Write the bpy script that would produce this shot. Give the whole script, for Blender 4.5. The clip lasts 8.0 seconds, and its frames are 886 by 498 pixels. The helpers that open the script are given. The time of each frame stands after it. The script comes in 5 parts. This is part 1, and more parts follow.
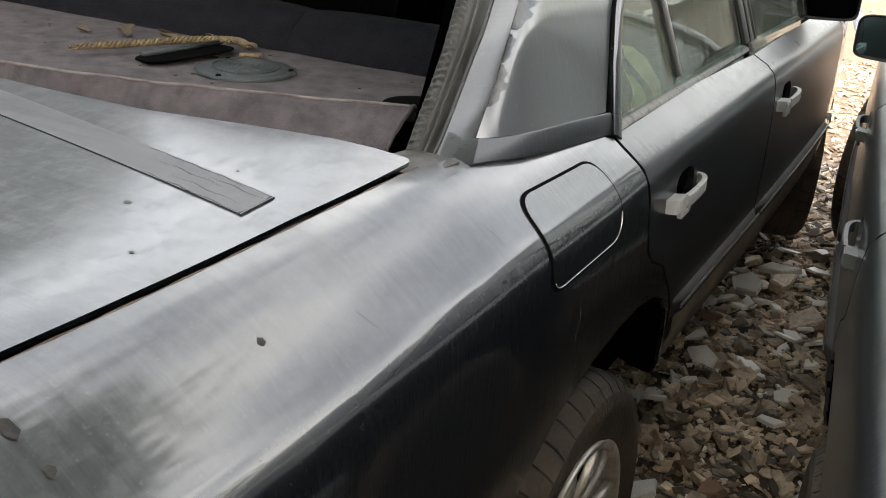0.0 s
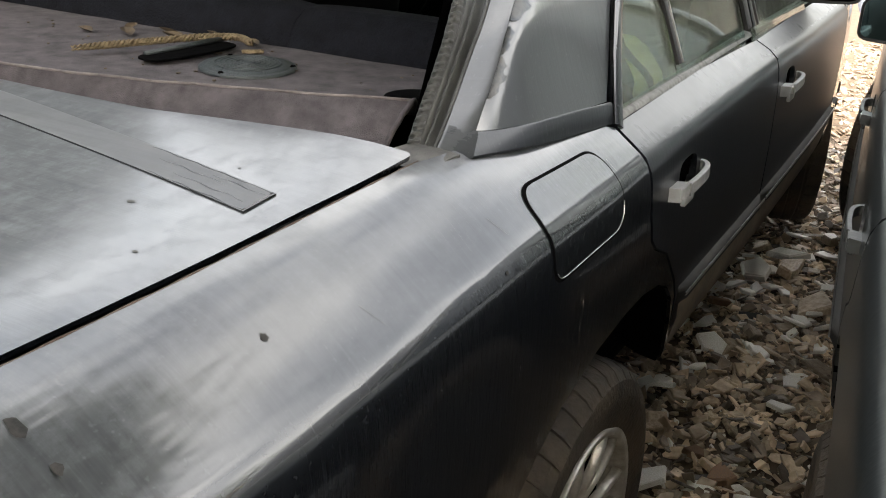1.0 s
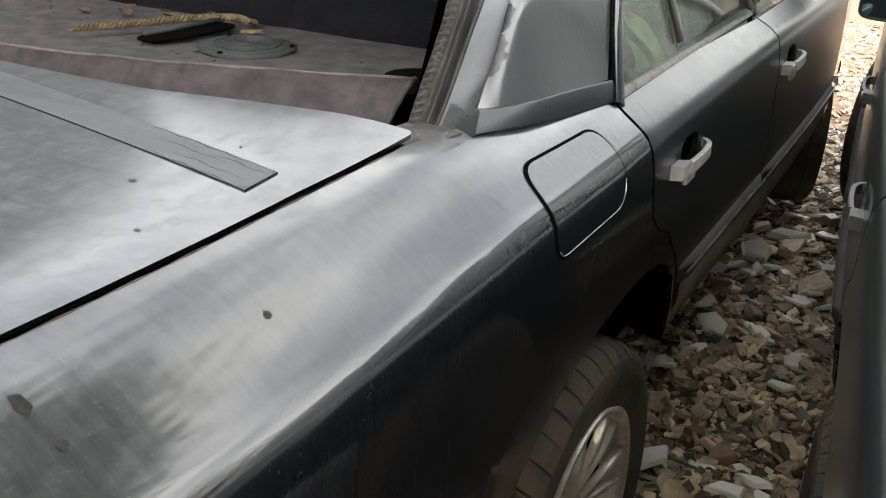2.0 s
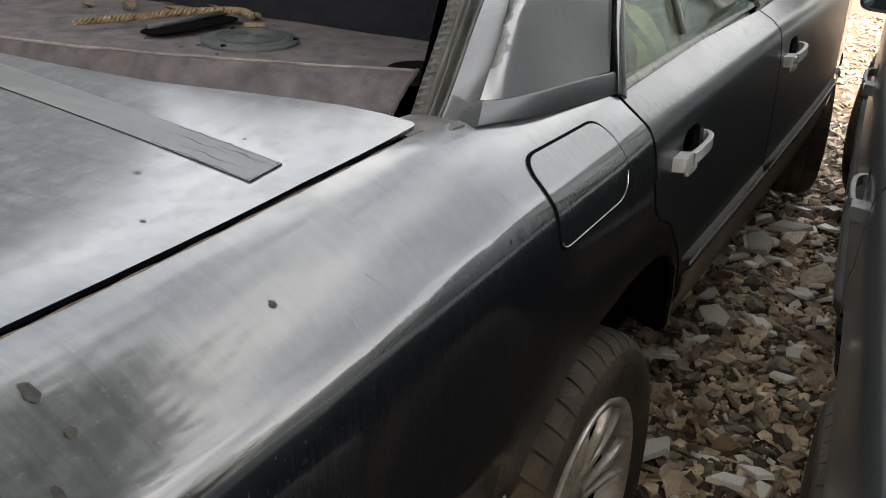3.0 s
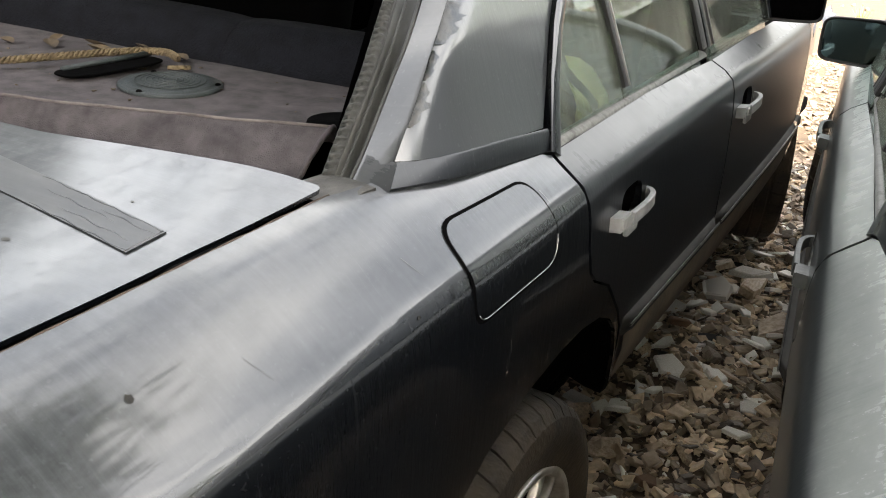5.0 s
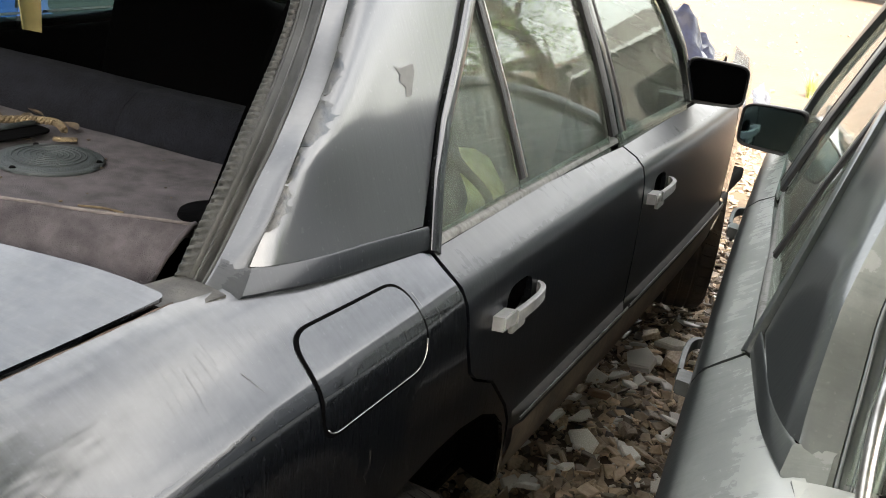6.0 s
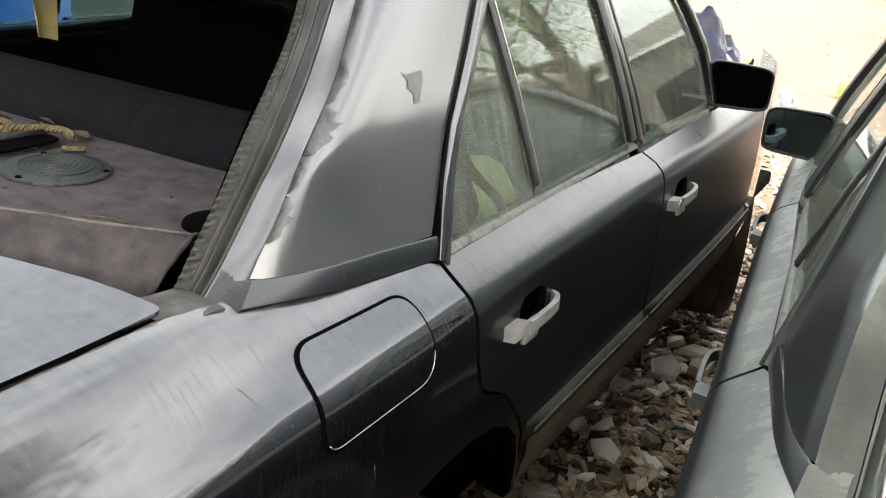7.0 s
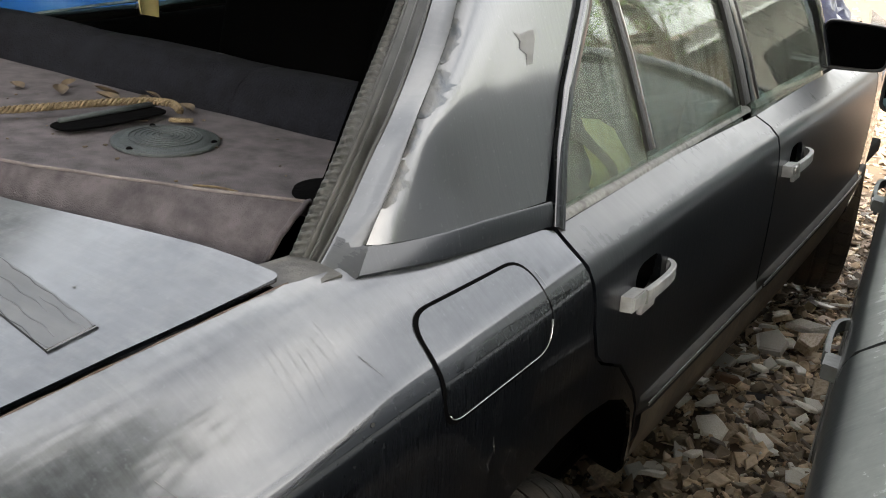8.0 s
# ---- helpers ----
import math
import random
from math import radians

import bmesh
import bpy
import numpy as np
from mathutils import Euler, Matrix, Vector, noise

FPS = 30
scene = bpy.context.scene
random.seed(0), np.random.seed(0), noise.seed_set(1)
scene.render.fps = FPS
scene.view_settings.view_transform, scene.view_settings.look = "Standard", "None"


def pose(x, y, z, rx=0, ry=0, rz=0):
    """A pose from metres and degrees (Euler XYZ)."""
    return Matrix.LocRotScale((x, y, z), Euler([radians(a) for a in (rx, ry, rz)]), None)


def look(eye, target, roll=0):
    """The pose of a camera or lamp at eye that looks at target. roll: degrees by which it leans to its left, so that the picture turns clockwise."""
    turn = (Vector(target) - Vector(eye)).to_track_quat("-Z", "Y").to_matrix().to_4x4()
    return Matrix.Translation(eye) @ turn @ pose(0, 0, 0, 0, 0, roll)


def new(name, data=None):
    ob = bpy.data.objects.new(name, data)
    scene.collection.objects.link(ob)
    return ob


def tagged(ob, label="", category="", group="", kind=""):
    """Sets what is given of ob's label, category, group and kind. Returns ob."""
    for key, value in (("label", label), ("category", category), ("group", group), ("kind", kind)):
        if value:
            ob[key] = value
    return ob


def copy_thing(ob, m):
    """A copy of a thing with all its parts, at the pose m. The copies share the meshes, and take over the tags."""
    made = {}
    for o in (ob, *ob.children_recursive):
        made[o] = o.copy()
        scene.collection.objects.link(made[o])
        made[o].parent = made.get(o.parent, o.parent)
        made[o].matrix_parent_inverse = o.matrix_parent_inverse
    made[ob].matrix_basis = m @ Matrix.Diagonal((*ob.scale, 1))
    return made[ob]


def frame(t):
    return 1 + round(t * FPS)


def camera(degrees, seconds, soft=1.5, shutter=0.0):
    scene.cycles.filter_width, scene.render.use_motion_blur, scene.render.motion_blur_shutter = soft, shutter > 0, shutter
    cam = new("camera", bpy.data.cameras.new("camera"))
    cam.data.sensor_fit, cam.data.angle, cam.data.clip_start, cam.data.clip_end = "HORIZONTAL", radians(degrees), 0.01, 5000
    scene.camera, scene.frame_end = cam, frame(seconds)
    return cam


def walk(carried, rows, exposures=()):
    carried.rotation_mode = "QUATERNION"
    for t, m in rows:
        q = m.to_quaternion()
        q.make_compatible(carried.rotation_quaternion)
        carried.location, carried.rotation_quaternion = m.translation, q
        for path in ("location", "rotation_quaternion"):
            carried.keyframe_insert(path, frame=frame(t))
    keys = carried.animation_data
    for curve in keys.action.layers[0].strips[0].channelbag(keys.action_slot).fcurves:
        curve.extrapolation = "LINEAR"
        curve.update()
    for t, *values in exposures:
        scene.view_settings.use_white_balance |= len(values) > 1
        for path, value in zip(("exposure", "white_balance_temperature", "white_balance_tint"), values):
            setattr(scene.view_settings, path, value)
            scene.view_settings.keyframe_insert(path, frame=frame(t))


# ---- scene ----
cam = camera(48.2, 8.0, soft=1.0)
PATH = [
    (0, (1.229, -1.169, 1.259), (0.371, 0.473, 0.505), 3.7),
    (0.5, (1.235, -1.168, 1.265), (0.368, 0.465, 0.502), 3.0),
    (1, (1.24, -1.17, 1.265), (0.368, 0.455, 0.492), 2.4),
    (1.5, (1.239, -1.17, 1.263), (0.37, 0.449, 0.473), 2.2),
    (2, (1.238, -1.172, 1.258), (0.374, 0.443, 0.456), 2.1),
    (3.5, (1.246, -1.182, 1.257), (0.378, 0.425, 0.444), 1.8),
    (4, (1.256, -1.184, 1.265), (0.371, 0.418, 0.459), 1.8),
    (4.2, (1.255, -1.172, 1.263), (0.362, 0.429, 0.464), 1.7),
    (5.3, (1.274, -1.03, 1.299), (0.486, 0.646, 0.544), 5.2),
    (5.5, (1.294, -1.009, 1.327), (0.527, 0.68, 0.579), 6.3),
    (6, (1.333, -0.97, 1.354), (0.546, 0.733, 0.661), 6.8),
    (6.5, (1.343, -0.946, 1.358), (0.514, 0.746, 0.689), 6.5),
    (7, (1.343, -0.932, 1.355), (0.502, 0.746, 0.662), 6.1),
    (7.5, (1.341, -0.921, 1.349), (0.485, 0.736, 0.626), 5.5),
    (8, (1.298, -0.924, 1.324), (0.323, 0.655, 0.579), 3.7),
]
walk(cam, [(t, look(eye, target, roll)) for t, eye, target, roll in PATH], [(0.0, 3.04, 7350, 9), (4.2, 3.05, 7350, 9), (5.4, 3.25, 7400, 9), (7.0, 3.27, 7400, 9), (8.0, 3.2, 7350, 9)])

# ---- light ----
SUN_EL, SUN_AZ = radians(45), radians(140)   # sun high behind to the right, blocked by the added tree
world = bpy.data.worlds.new("sky")
scene.world = world
world.use_nodes = True
wn = world.node_tree
sky = wn.nodes.new("ShaderNodeTexSky")
sky.sky_type, sky.sun_disc = "NISHITA", False
sky.sun_elevation, sky.sun_rotation = SUN_EL, SUN_AZ
sky.air_density, sky.dust_density, sky.ozone_density = 1.0, 6.0, 1.0
haze = wn.nodes.new("ShaderNodeHueSaturation")   # broken white cloud
cloud = wn.nodes.new("ShaderNodeTexNoise")
# seed picked so bright and dark cloud lands in the boot and fender reflections
cloud.noise_dimensions, cloud.inputs["W"].default_value = "4D", 39.96
cloud.inputs["Scale"].default_value, cloud.inputs["Detail"].default_value, cloud.inputs["Roughness"].default_value = 2.4, 5, 0.6
for pin, lo, hi in (("Saturation", 0.52, 0.24), ("Value", 0.55, 1.5)):
    ramp = wn.nodes.new("ShaderNodeMapRange")
    ramp.inputs[1].default_value, ramp.inputs[2].default_value, ramp.inputs[3].default_value, ramp.inputs[4].default_value = 0.39, 0.61, lo, hi
    wn.links.new(cloud.outputs["Fac"], ramp.inputs[0])
    wn.links.new(ramp.outputs[0], haze.inputs[pin])
wn.links.new(sky.outputs[0], haze.inputs["Color"])
wn.links.new(haze.outputs[0], wn.nodes["Background"].inputs[0])
wn.nodes["Background"].inputs[1].default_value = 0.15
sun = new("sun", bpy.data.lights.new("sun", "SUN"))
sun.data.energy, sun.data.angle, sun.data.color = 1.0, radians(0.6), (1.0, 0.93, 0.82)
sun.matrix_world = look((0, 0, 0), (-math.sin(SUN_AZ) * math.cos(SUN_EL), -math.cos(SUN_AZ) * math.cos(SUN_EL), -math.sin(SUN_EL)))


# ---- materials ----
def mat(name, colour, rough=0.5, metal=0.0, colour2=None, scale=8.0, detail=6.0, bump=0.0, bump_scale=60.0, coat=0.0, spread=(0.35, 0.65),
        rough2=None, stretch=(1, 1, 1), random_tint=0.0, island=False, spec=0.5):
    """A principled surface with two noises: a wide one mixes two colours and roughnesses, a fine one gives relief."""
    m = bpy.data.materials.new(name)
    m.use_nodes = True
    nt, p = m.node_tree, m.node_tree.nodes["Principled BSDF"]
    tc = nt.nodes.new("ShaderNodeTexCoord")
    mp = nt.nodes.new("ShaderNodeMapping")
    mp.inputs["Scale"].default_value = stretch
    nt.links.new(tc.outputs["Object"], mp.inputs[0])
    no = nt.nodes.new("ShaderNodeTexNoise")
    no.inputs["Scale"].default_value, no.inputs["Detail"].default_value, no.inputs["Roughness"].default_value = scale, detail, 0.62
    nt.links.new(mp.outputs[0], no.inputs["Vector"])
    ramp = nt.nodes.new("ShaderNodeMapRange")
    ramp.inputs[1].default_value, ramp.inputs[2].default_value = spread
    nt.links.new(no.outputs["Fac"], ramp.inputs[0])
    mix = nt.nodes.new("ShaderNodeMix")
    mix.data_type = "RGBA"
    mix.inputs[6].default_value = (*colour, 1)
    mix.inputs[7].default_value = (*(colour2 or [c * 0.8 for c in colour]), 1)
    nt.links.new(ramp.outputs[0], mix.inputs[0])
    out = mix.outputs[2]
    if random_tint:
        if island:
            info, pin = nt.nodes.new("ShaderNodeNewGeometry"), "Random Per Island"
        else:
            info, pin = nt.nodes.new("ShaderNodeObjectInfo"), "Random"
        hsv = nt.nodes.new("ShaderNodeHueSaturation")
        val = nt.nodes.new("ShaderNodeMapRange")
        val.inputs[3].default_value, val.inputs[4].default_value = 1 - random_tint, 1 + random_tint
        nt.links.new(info.outputs[pin], val.inputs[0])
        nt.links.new(val.outputs[0], hsv.inputs["Value"])
        nt.links.new(out, hsv.inputs["Color"])
        out = hsv.outputs[0]
    nt.links.new(out, p.inputs["Base Color"])
    rr = nt.nodes.new("ShaderNodeMapRange")
    rr.inputs[3].default_value, rr.inputs[4].default_value = rough, rough if rough2 is None else rough2
    nt.links.new(ramp.outputs[0], rr.inputs[0])
    nt.links.new(rr.outputs[0], p.inputs["Roughness"])
    p.inputs["Metallic"].default_value, p.inputs["Coat Weight"].default_value, p.inputs["Specular IOR Level"].default_value = metal, coat, spec
    if bump:
        fine = nt.nodes.new("ShaderNodeTexNoise")
        fine.inputs["Scale"].default_value, fine.inputs["Detail"].default_value = bump_scale, 5
        nt.links.new(mp.outputs[0], fine.inputs["Vector"])
        b = nt.nodes.new("ShaderNodeBump")
        b.inputs["Strength"].default_value, b.inputs["Distance"].default_value = bump, 0.01
        nt.links.new(fine.outputs["Fac"], b.inputs["Height"])
        nt.links.new(b.outputs[0], p.inputs["Normal"])
    return m


def paint(name, colour, dust, metal, rough, dusty=0.5, gloss=(0.03, 0.22), coat=1.0):
    """Weathered car paint: flake base, worn clear coat, dust blotches, run marks and fine scratches."""
    m = bpy.data.materials.new(name)
    m.use_nodes = True
    nt, p = m.node_tree, m.node_tree.nodes["Principled BSDF"]
    tc = nt.nodes.new("ShaderNodeTexCoord")

    def noise_at(scale, stretch, detail=6, low=0.4, high=0.7, top=1.0, turn=(0, 0, 0)):
        mp = nt.nodes.new("ShaderNodeMapping")
        mp.inputs["Scale"].default_value, mp.inputs["Rotation"].default_value = stretch, turn
        no = nt.nodes.new("ShaderNodeTexNoise")
        no.inputs["Scale"].default_value, no.inputs["Detail"].default_value, no.inputs["Roughness"].default_value = scale, detail, 0.65
        r = nt.nodes.new("ShaderNodeMapRange")
        r.inputs[1].default_value, r.inputs[2].default_value, r.inputs[4].default_value = low, high, top
        nt.links.new(tc.outputs["Object"], mp.inputs[0])
        nt.links.new(mp.outputs[0], no.inputs["Vector"])
        nt.links.new(no.outputs["Fac"], r.inputs[0])
        return r.outputs[0]

    def math2(op, a, b):
        n = nt.nodes.new("ShaderNodeMath")
        n.operation, n.use_clamp = op, True
        for k, v in enumerate((a, b)):
            if isinstance(v, (int, float)):
                n.inputs[k].default_value = v
            else:
                nt.links.new(v, n.inputs[k])
        return n.outputs[0]

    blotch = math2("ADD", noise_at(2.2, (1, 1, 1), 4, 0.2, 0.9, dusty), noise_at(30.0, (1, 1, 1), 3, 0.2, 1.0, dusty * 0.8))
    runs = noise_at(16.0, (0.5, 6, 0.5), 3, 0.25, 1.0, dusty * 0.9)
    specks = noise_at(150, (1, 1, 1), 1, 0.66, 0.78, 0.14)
    # dust weighted by the upward normal: tops lighter, steep sides left dark
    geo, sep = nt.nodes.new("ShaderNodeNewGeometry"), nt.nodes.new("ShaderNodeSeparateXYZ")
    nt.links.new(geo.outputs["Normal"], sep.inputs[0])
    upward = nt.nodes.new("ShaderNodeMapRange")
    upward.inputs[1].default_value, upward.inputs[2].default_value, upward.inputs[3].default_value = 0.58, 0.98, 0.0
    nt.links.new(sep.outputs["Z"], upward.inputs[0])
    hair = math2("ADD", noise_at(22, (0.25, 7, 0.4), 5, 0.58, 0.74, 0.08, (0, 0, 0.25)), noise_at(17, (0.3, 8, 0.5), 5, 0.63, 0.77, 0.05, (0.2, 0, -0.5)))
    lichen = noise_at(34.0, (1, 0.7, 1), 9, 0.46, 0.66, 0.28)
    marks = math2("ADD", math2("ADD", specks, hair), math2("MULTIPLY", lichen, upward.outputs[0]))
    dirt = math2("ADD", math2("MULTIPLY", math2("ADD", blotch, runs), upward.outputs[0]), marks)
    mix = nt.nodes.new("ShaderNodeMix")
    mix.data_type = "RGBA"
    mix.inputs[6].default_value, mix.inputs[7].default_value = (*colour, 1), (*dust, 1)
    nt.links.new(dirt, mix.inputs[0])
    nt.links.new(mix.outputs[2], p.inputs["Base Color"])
    r = nt.nodes.new("ShaderNodeMapRange")
    r.inputs[3].default_value, r.inputs[4].default_value = rough, rough + 0.25
    nt.links.new(dirt, r.inputs[0])
    nt.links.new(r.outputs[0], p.inputs["Roughness"])
    me = nt.nodes.new("ShaderNodeMapRange")
    me.inputs[3].default_value, me.inputs[4].default_value = metal, metal * 0.15
    nt.links.new(dirt, me.inputs[0])
    nt.links.new(me.outputs[0], p.inputs["Metallic"])
    p.inputs["Coat Weight"].default_value, p.inputs["Coat IOR"].default_value = 1.0, 1.8
    cr = nt.nodes.new("ShaderNodeMapRange")
    cr.inputs[3].default_value, cr.inputs[4].default_value = gloss
    nt.links.new(dirt, cr.inputs[0])
    cw = nt.nodes.new("ShaderNodeMapRange")
    cw.inputs[3].default_value, cw.inputs[4].default_value = coat, coat * 0.35
    nt.links.new(math2("MULTIPLY", marks, 2.2), cw.inputs[0])
    nt.links.new(cw.outputs[0], p.inputs["Coat Weight"])
    nt.links.new(cr.outputs[0], p.inputs["Coat Roughness"])
    scr = noise_at(30, (0.3, 4, 0.6), 4, 0.0, 1.0, 2.0, (0, 0, 0.25))
    b = nt.nodes.new("ShaderNodeBump")
    b.inputs["Strength"].default_value, b.inputs["Distance"].default_value = 0.06, 0.004
    nt.links.new(scr, b.inputs["Height"])
    nt.links.new(b.outputs[0], p.inputs["Normal"])
    return m


def glass_mat(name, tint, dirt=0.25):
    m = bpy.data.materials.new(name)
    m.use_nodes = True
    nt, p = m.node_tree, m.node_tree.nodes["Principled BSDF"]
    p.inputs["Base Color"].default_value = (*tint, 1)
    p.inputs["Transmission Weight"].default_value, p.inputs["Roughness"].default_value, p.inputs["IOR"].default_value = 1.0, 0.02, 1.5
    film = nt.nodes.new("ShaderNodeBsdfPrincipled")
    film.inputs["Base Color"].default_value, film.inputs["Roughness"].default_value = (0.30, 0.32, 0.27, 1), 0.8
    tc = nt.nodes.new("ShaderNodeTexCoord")
    mp = nt.nodes.new("ShaderNodeMapping")
    mp.inputs["Scale"].default_value = (1, 6, 1)
    no = nt.nodes.new("ShaderNodeTexNoise")
    no.inputs["Scale"].default_value, no.inputs["Detail"].default_value = 9, 6
    r = nt.nodes.new("ShaderNodeMapRange")
    r.inputs[1].default_value, r.inputs[2].default_value, r.inputs[3].default_value, r.inputs[4].default_value = 0.35, 0.75, dirt * 0.2, dirt
    mix = nt.nodes.new("ShaderNodeMixShader")
    nt.links.new(tc.outputs["Object"], mp.inputs[0])
    nt.links.new(mp.outputs[0], no.inputs["Vector"])
    nt.links.new(no.outputs["Fac"], r.inputs[0])
    nt.links.new(r.outputs[0], mix.inputs[0])
    nt.links.new(p.outputs[0], mix.inputs[1])
    nt.links.new(film.outputs[0], mix.inputs[2])
    nt.links.new(mix.outputs[0], nt.nodes["Material Output"].inputs[0])
    return m


PAINT_DARK = paint("dark_paint", (0.005, 0.0068, 0.0100), (0.145, 0.155, 0.165), 0.7, 0.38, 0.45, (0.06, 0.16))
PAINT_SILVER = paint("silver_paint", (0.085, 0.095, 0.095), (0.31, 0.325, 0.30), 0.8, 0.38, 0.95, (0.16, 0.35), 0.7)
# lit copy of the dark paint: brighter base lifts the pillar, coat hazed
PAINT_HAZED_LIT = paint("hazed_lit_dark_paint", (0.046, 0.050, 0.055), (0.150, 0.155, 0.157), 0.6, 0.42, 0.5, (0.13, 0.28), 1.0)
PAINT_DULL = paint("dulled_dark_paint", (0.008, 0.0108, 0.0155), (0.150, 0.155, 0.157), 0.7, 0.45, 0.5, (0.24, 0.38), 0.55)
FLAKE = mat("lifted_coat", (0.075, 0.082, 0.09), 0.3, 0.85, colour2=(0.13, 0.132, 0.132), scale=45, rough2=0.45, bump=0.12, bump_scale=90, spread=(0.42, 0.58))
# little film, deeper tint: dims the view through the dark car's left panes
DIM_GLASS = glass_mat("dim_green_glass", (0.36, 0.58, 0.58), 0.04)
GLASS = glass_mat("green_glass", (0.74, 0.92, 0.83), 0.24)
SEAL = mat("seal_grey", (0.03, 0.032, 0.032), 0.45, colour2=(0.062, 0.064, 0.062), scale=25, bump=0.12, bump_scale=90)
BLACK = mat("black_plastic", (0.015, 0.015, 0.016), 0.42, bump=0.25, bump_scale=300)
TYRE = mat("tyre_rubber", (0.024, 0.022, 0.020), 0.75, colour2=(0.12, 0.088, 0.055), scale=5, spread=(0.38, 0.75), bump=0.4, bump_scale=120)
ALLOY = mat("alloy", (0.66, 0.64, 0.60), 0.36, 0.45, colour2=(0.34, 0.30, 0.25), scale=20, bump=0.1)
CHROME = mat("worn_chrome", (0.55, 0.56, 0.56), 0.28, 0.95, colour2=(0.3, 0.29, 0.27), scale=30)
FOOT = mat("grimy_foot", (0.035, 0.035, 0.032), 0.5, colour2=(0.085, 0.08, 0.072), scale=40, bump=0.2, bump_scale=90)
LEDGE = mat("grimy_ledge", (0.15, 0.15, 0.142), 0.55, colour2=(0.05, 0.048, 0.043), scale=45, spread=(0.5, 0.68), bump=0.3, bump_scale=120)
HANDLE = mat("handle_plastic", (0.34, 0.35, 0.36), 0.45, colour2=(0.24, 0.245, 0.245), scale=30, bump=0.15)
# darker copy of the handle plastic, for all cars but the first
DARK_HANDLE = mat("dark_handle_plastic", (0.075, 0.08, 0.077), 0.5, colour2=(0.05, 0.053, 0.05), scale=30, bump=0.15)
STRIP = mat("rub_strip", (0.028, 0.028, 0.027), 0.75, 0.0, colour2=(0.05, 0.047, 0.042), scale=14)
RUSTY = mat("rusty_edge", (0.05, 0.028, 0.018), 0.85, colour2=(0.10, 0.075, 0.06), scale=30, bump=0.4)
SCRATCH = mat("pale_scratch", (0.16, 0.16, 0.155), 0.6, colour2=(0.10, 0.10, 0.097), scale=60)
GRIME = mat("grime_spot", (0.10, 0.10, 0.095), 0.7, colour2=(0.06, 0.06, 0.056), scale=90)
RUBBED = mat("rubbed_hairline", (0.05, 0.052, 0.055), 0.4, 0.3, colour2=(0.12, 0.12, 0.12), scale=80)
SPOT = mat("dark_spot", (0.016, 0.016, 0.016), 0.7, colour2=(0.04, 0.038, 0.035), scale=90, spec=0.25)
SILL = mat("sill_dirt", (0.13, 0.105, 0.08), 0.6, 0.0, colour2=(0.29, 0.23, 0.165), scale=8, rough2=0.85, bump=0.2)
FELT = mat("shelf_felt", (0.030, 0.026, 0.030), 0.95, colour2=(0.099, 0.087, 0.093), scale=30, spread=(0.3, 0.75), detail=13, bump=0.35, bump_scale=600)
# paler felt for the lit crest of the shelf roll
FELT_LIT = mat("lit_crest_felt", (0.16, 0.14, 0.135), 0.9, colour2=(0.08, 0.068, 0.069), scale=40, bump=0.3, bump_scale=400)
BUMPER = mat("bumper_plastic", (0.13, 0.135, 0.14), 0.5, colour2=(0.09, 0.092, 0.092), scale=12, bump=0.1)
# far below real cloth: the cabin's shade is put into this colour
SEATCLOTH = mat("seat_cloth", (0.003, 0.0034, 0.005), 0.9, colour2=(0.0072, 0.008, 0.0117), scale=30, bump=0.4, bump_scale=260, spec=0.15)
# near-black puts the shade of cabin, recesses and wheel backs into the colour
INNER = mat("shaded_interior_black", (0.0012, 0.0012, 0.0014), 0.9, bump=0.2, spec=0.03)
GRILLE = mat("speaker_grille", (0.018, 0.025, 0.028), 0.45, colour2=(0.032, 0.040, 0.041), scale=40, bump=0.4, bump_scale=400)
ROPE = mat("rope_fibre", (0.19, 0.14, 0.08), 0.9, colour2=(0.08, 0.056, 0.03), scale=60, bump=0.6, bump_scale=300)
MIRROR = mat("mirror_glass", (0.3, 0.46, 0.48), 0.04, 1.0)
BLUE = mat("blue_plastic", (0.002, 0.003, 0.016), 0.3, colour2=(0.005, 0.008, 0.035), scale=12, bump=0.5, bump_scale=20, spec=0.3)
CLEAR = mat("clear_film", (0.10, 0.11, 0.15), 0.2, colour2=(0.35, 0.36, 0.40), scale=12, bump=0.6, bump_scale=30)
YELLOW = mat("yellow_paper", (0.34, 0.29, 0.125), 0.8, colour2=(0.24, 0.21, 0.10), scale=10)
STONE = mat("rubble_stone", (0.60, 0.495, 0.365), 0.45, colour2=(0.33, 0.245, 0.155), scale=5, bump=0.2, bump_scale=14, random_tint=0.75)
STONE_ISLAND = mat("rubble_small", (0.56, 0.45, 0.325), 0.42, colour2=(0.215, 0.152, 0.092), scale=14, bump=0.35, random_tint=0.85, island=True)
TILE = mat("white_tile", (0.86, 0.85, 0.81), 0.4, colour2=(0.6, 0.57, 0.5), scale=20, bump=0.04, random_tint=0.2)
BRICK = mat("broken_brick", (0.30, 0.17, 0.095), 0.85, colour2=(0.20, 0.14, 0.10), scale=20, bump=0.5, random_tint=0.3)
WOODCHIP = mat("pale_chips", (0.32, 0.25, 0.20), 0.9, colour2=(0.18, 0.13, 0.095), scale=20, random_tint=0.45, island=True)
WALLMAT = mat("plaster", (0.13, 0.125, 0.115), 0.9, colour2=(0.10, 0.096, 0.088), scale=1.2, bump=0.3, bump_scale=20)
LEAF = mat("leaf", (0.08, 0.16, 0.03), 0.6, colour2=(0.13, 0.20, 0.05), scale=6, random_tint=0.4, island=True)
BARK = mat("bark", (0.12, 0.09, 0.065), 0.9, colour2=(0.07, 0.05, 0.04), scale=12, bump=0.6)


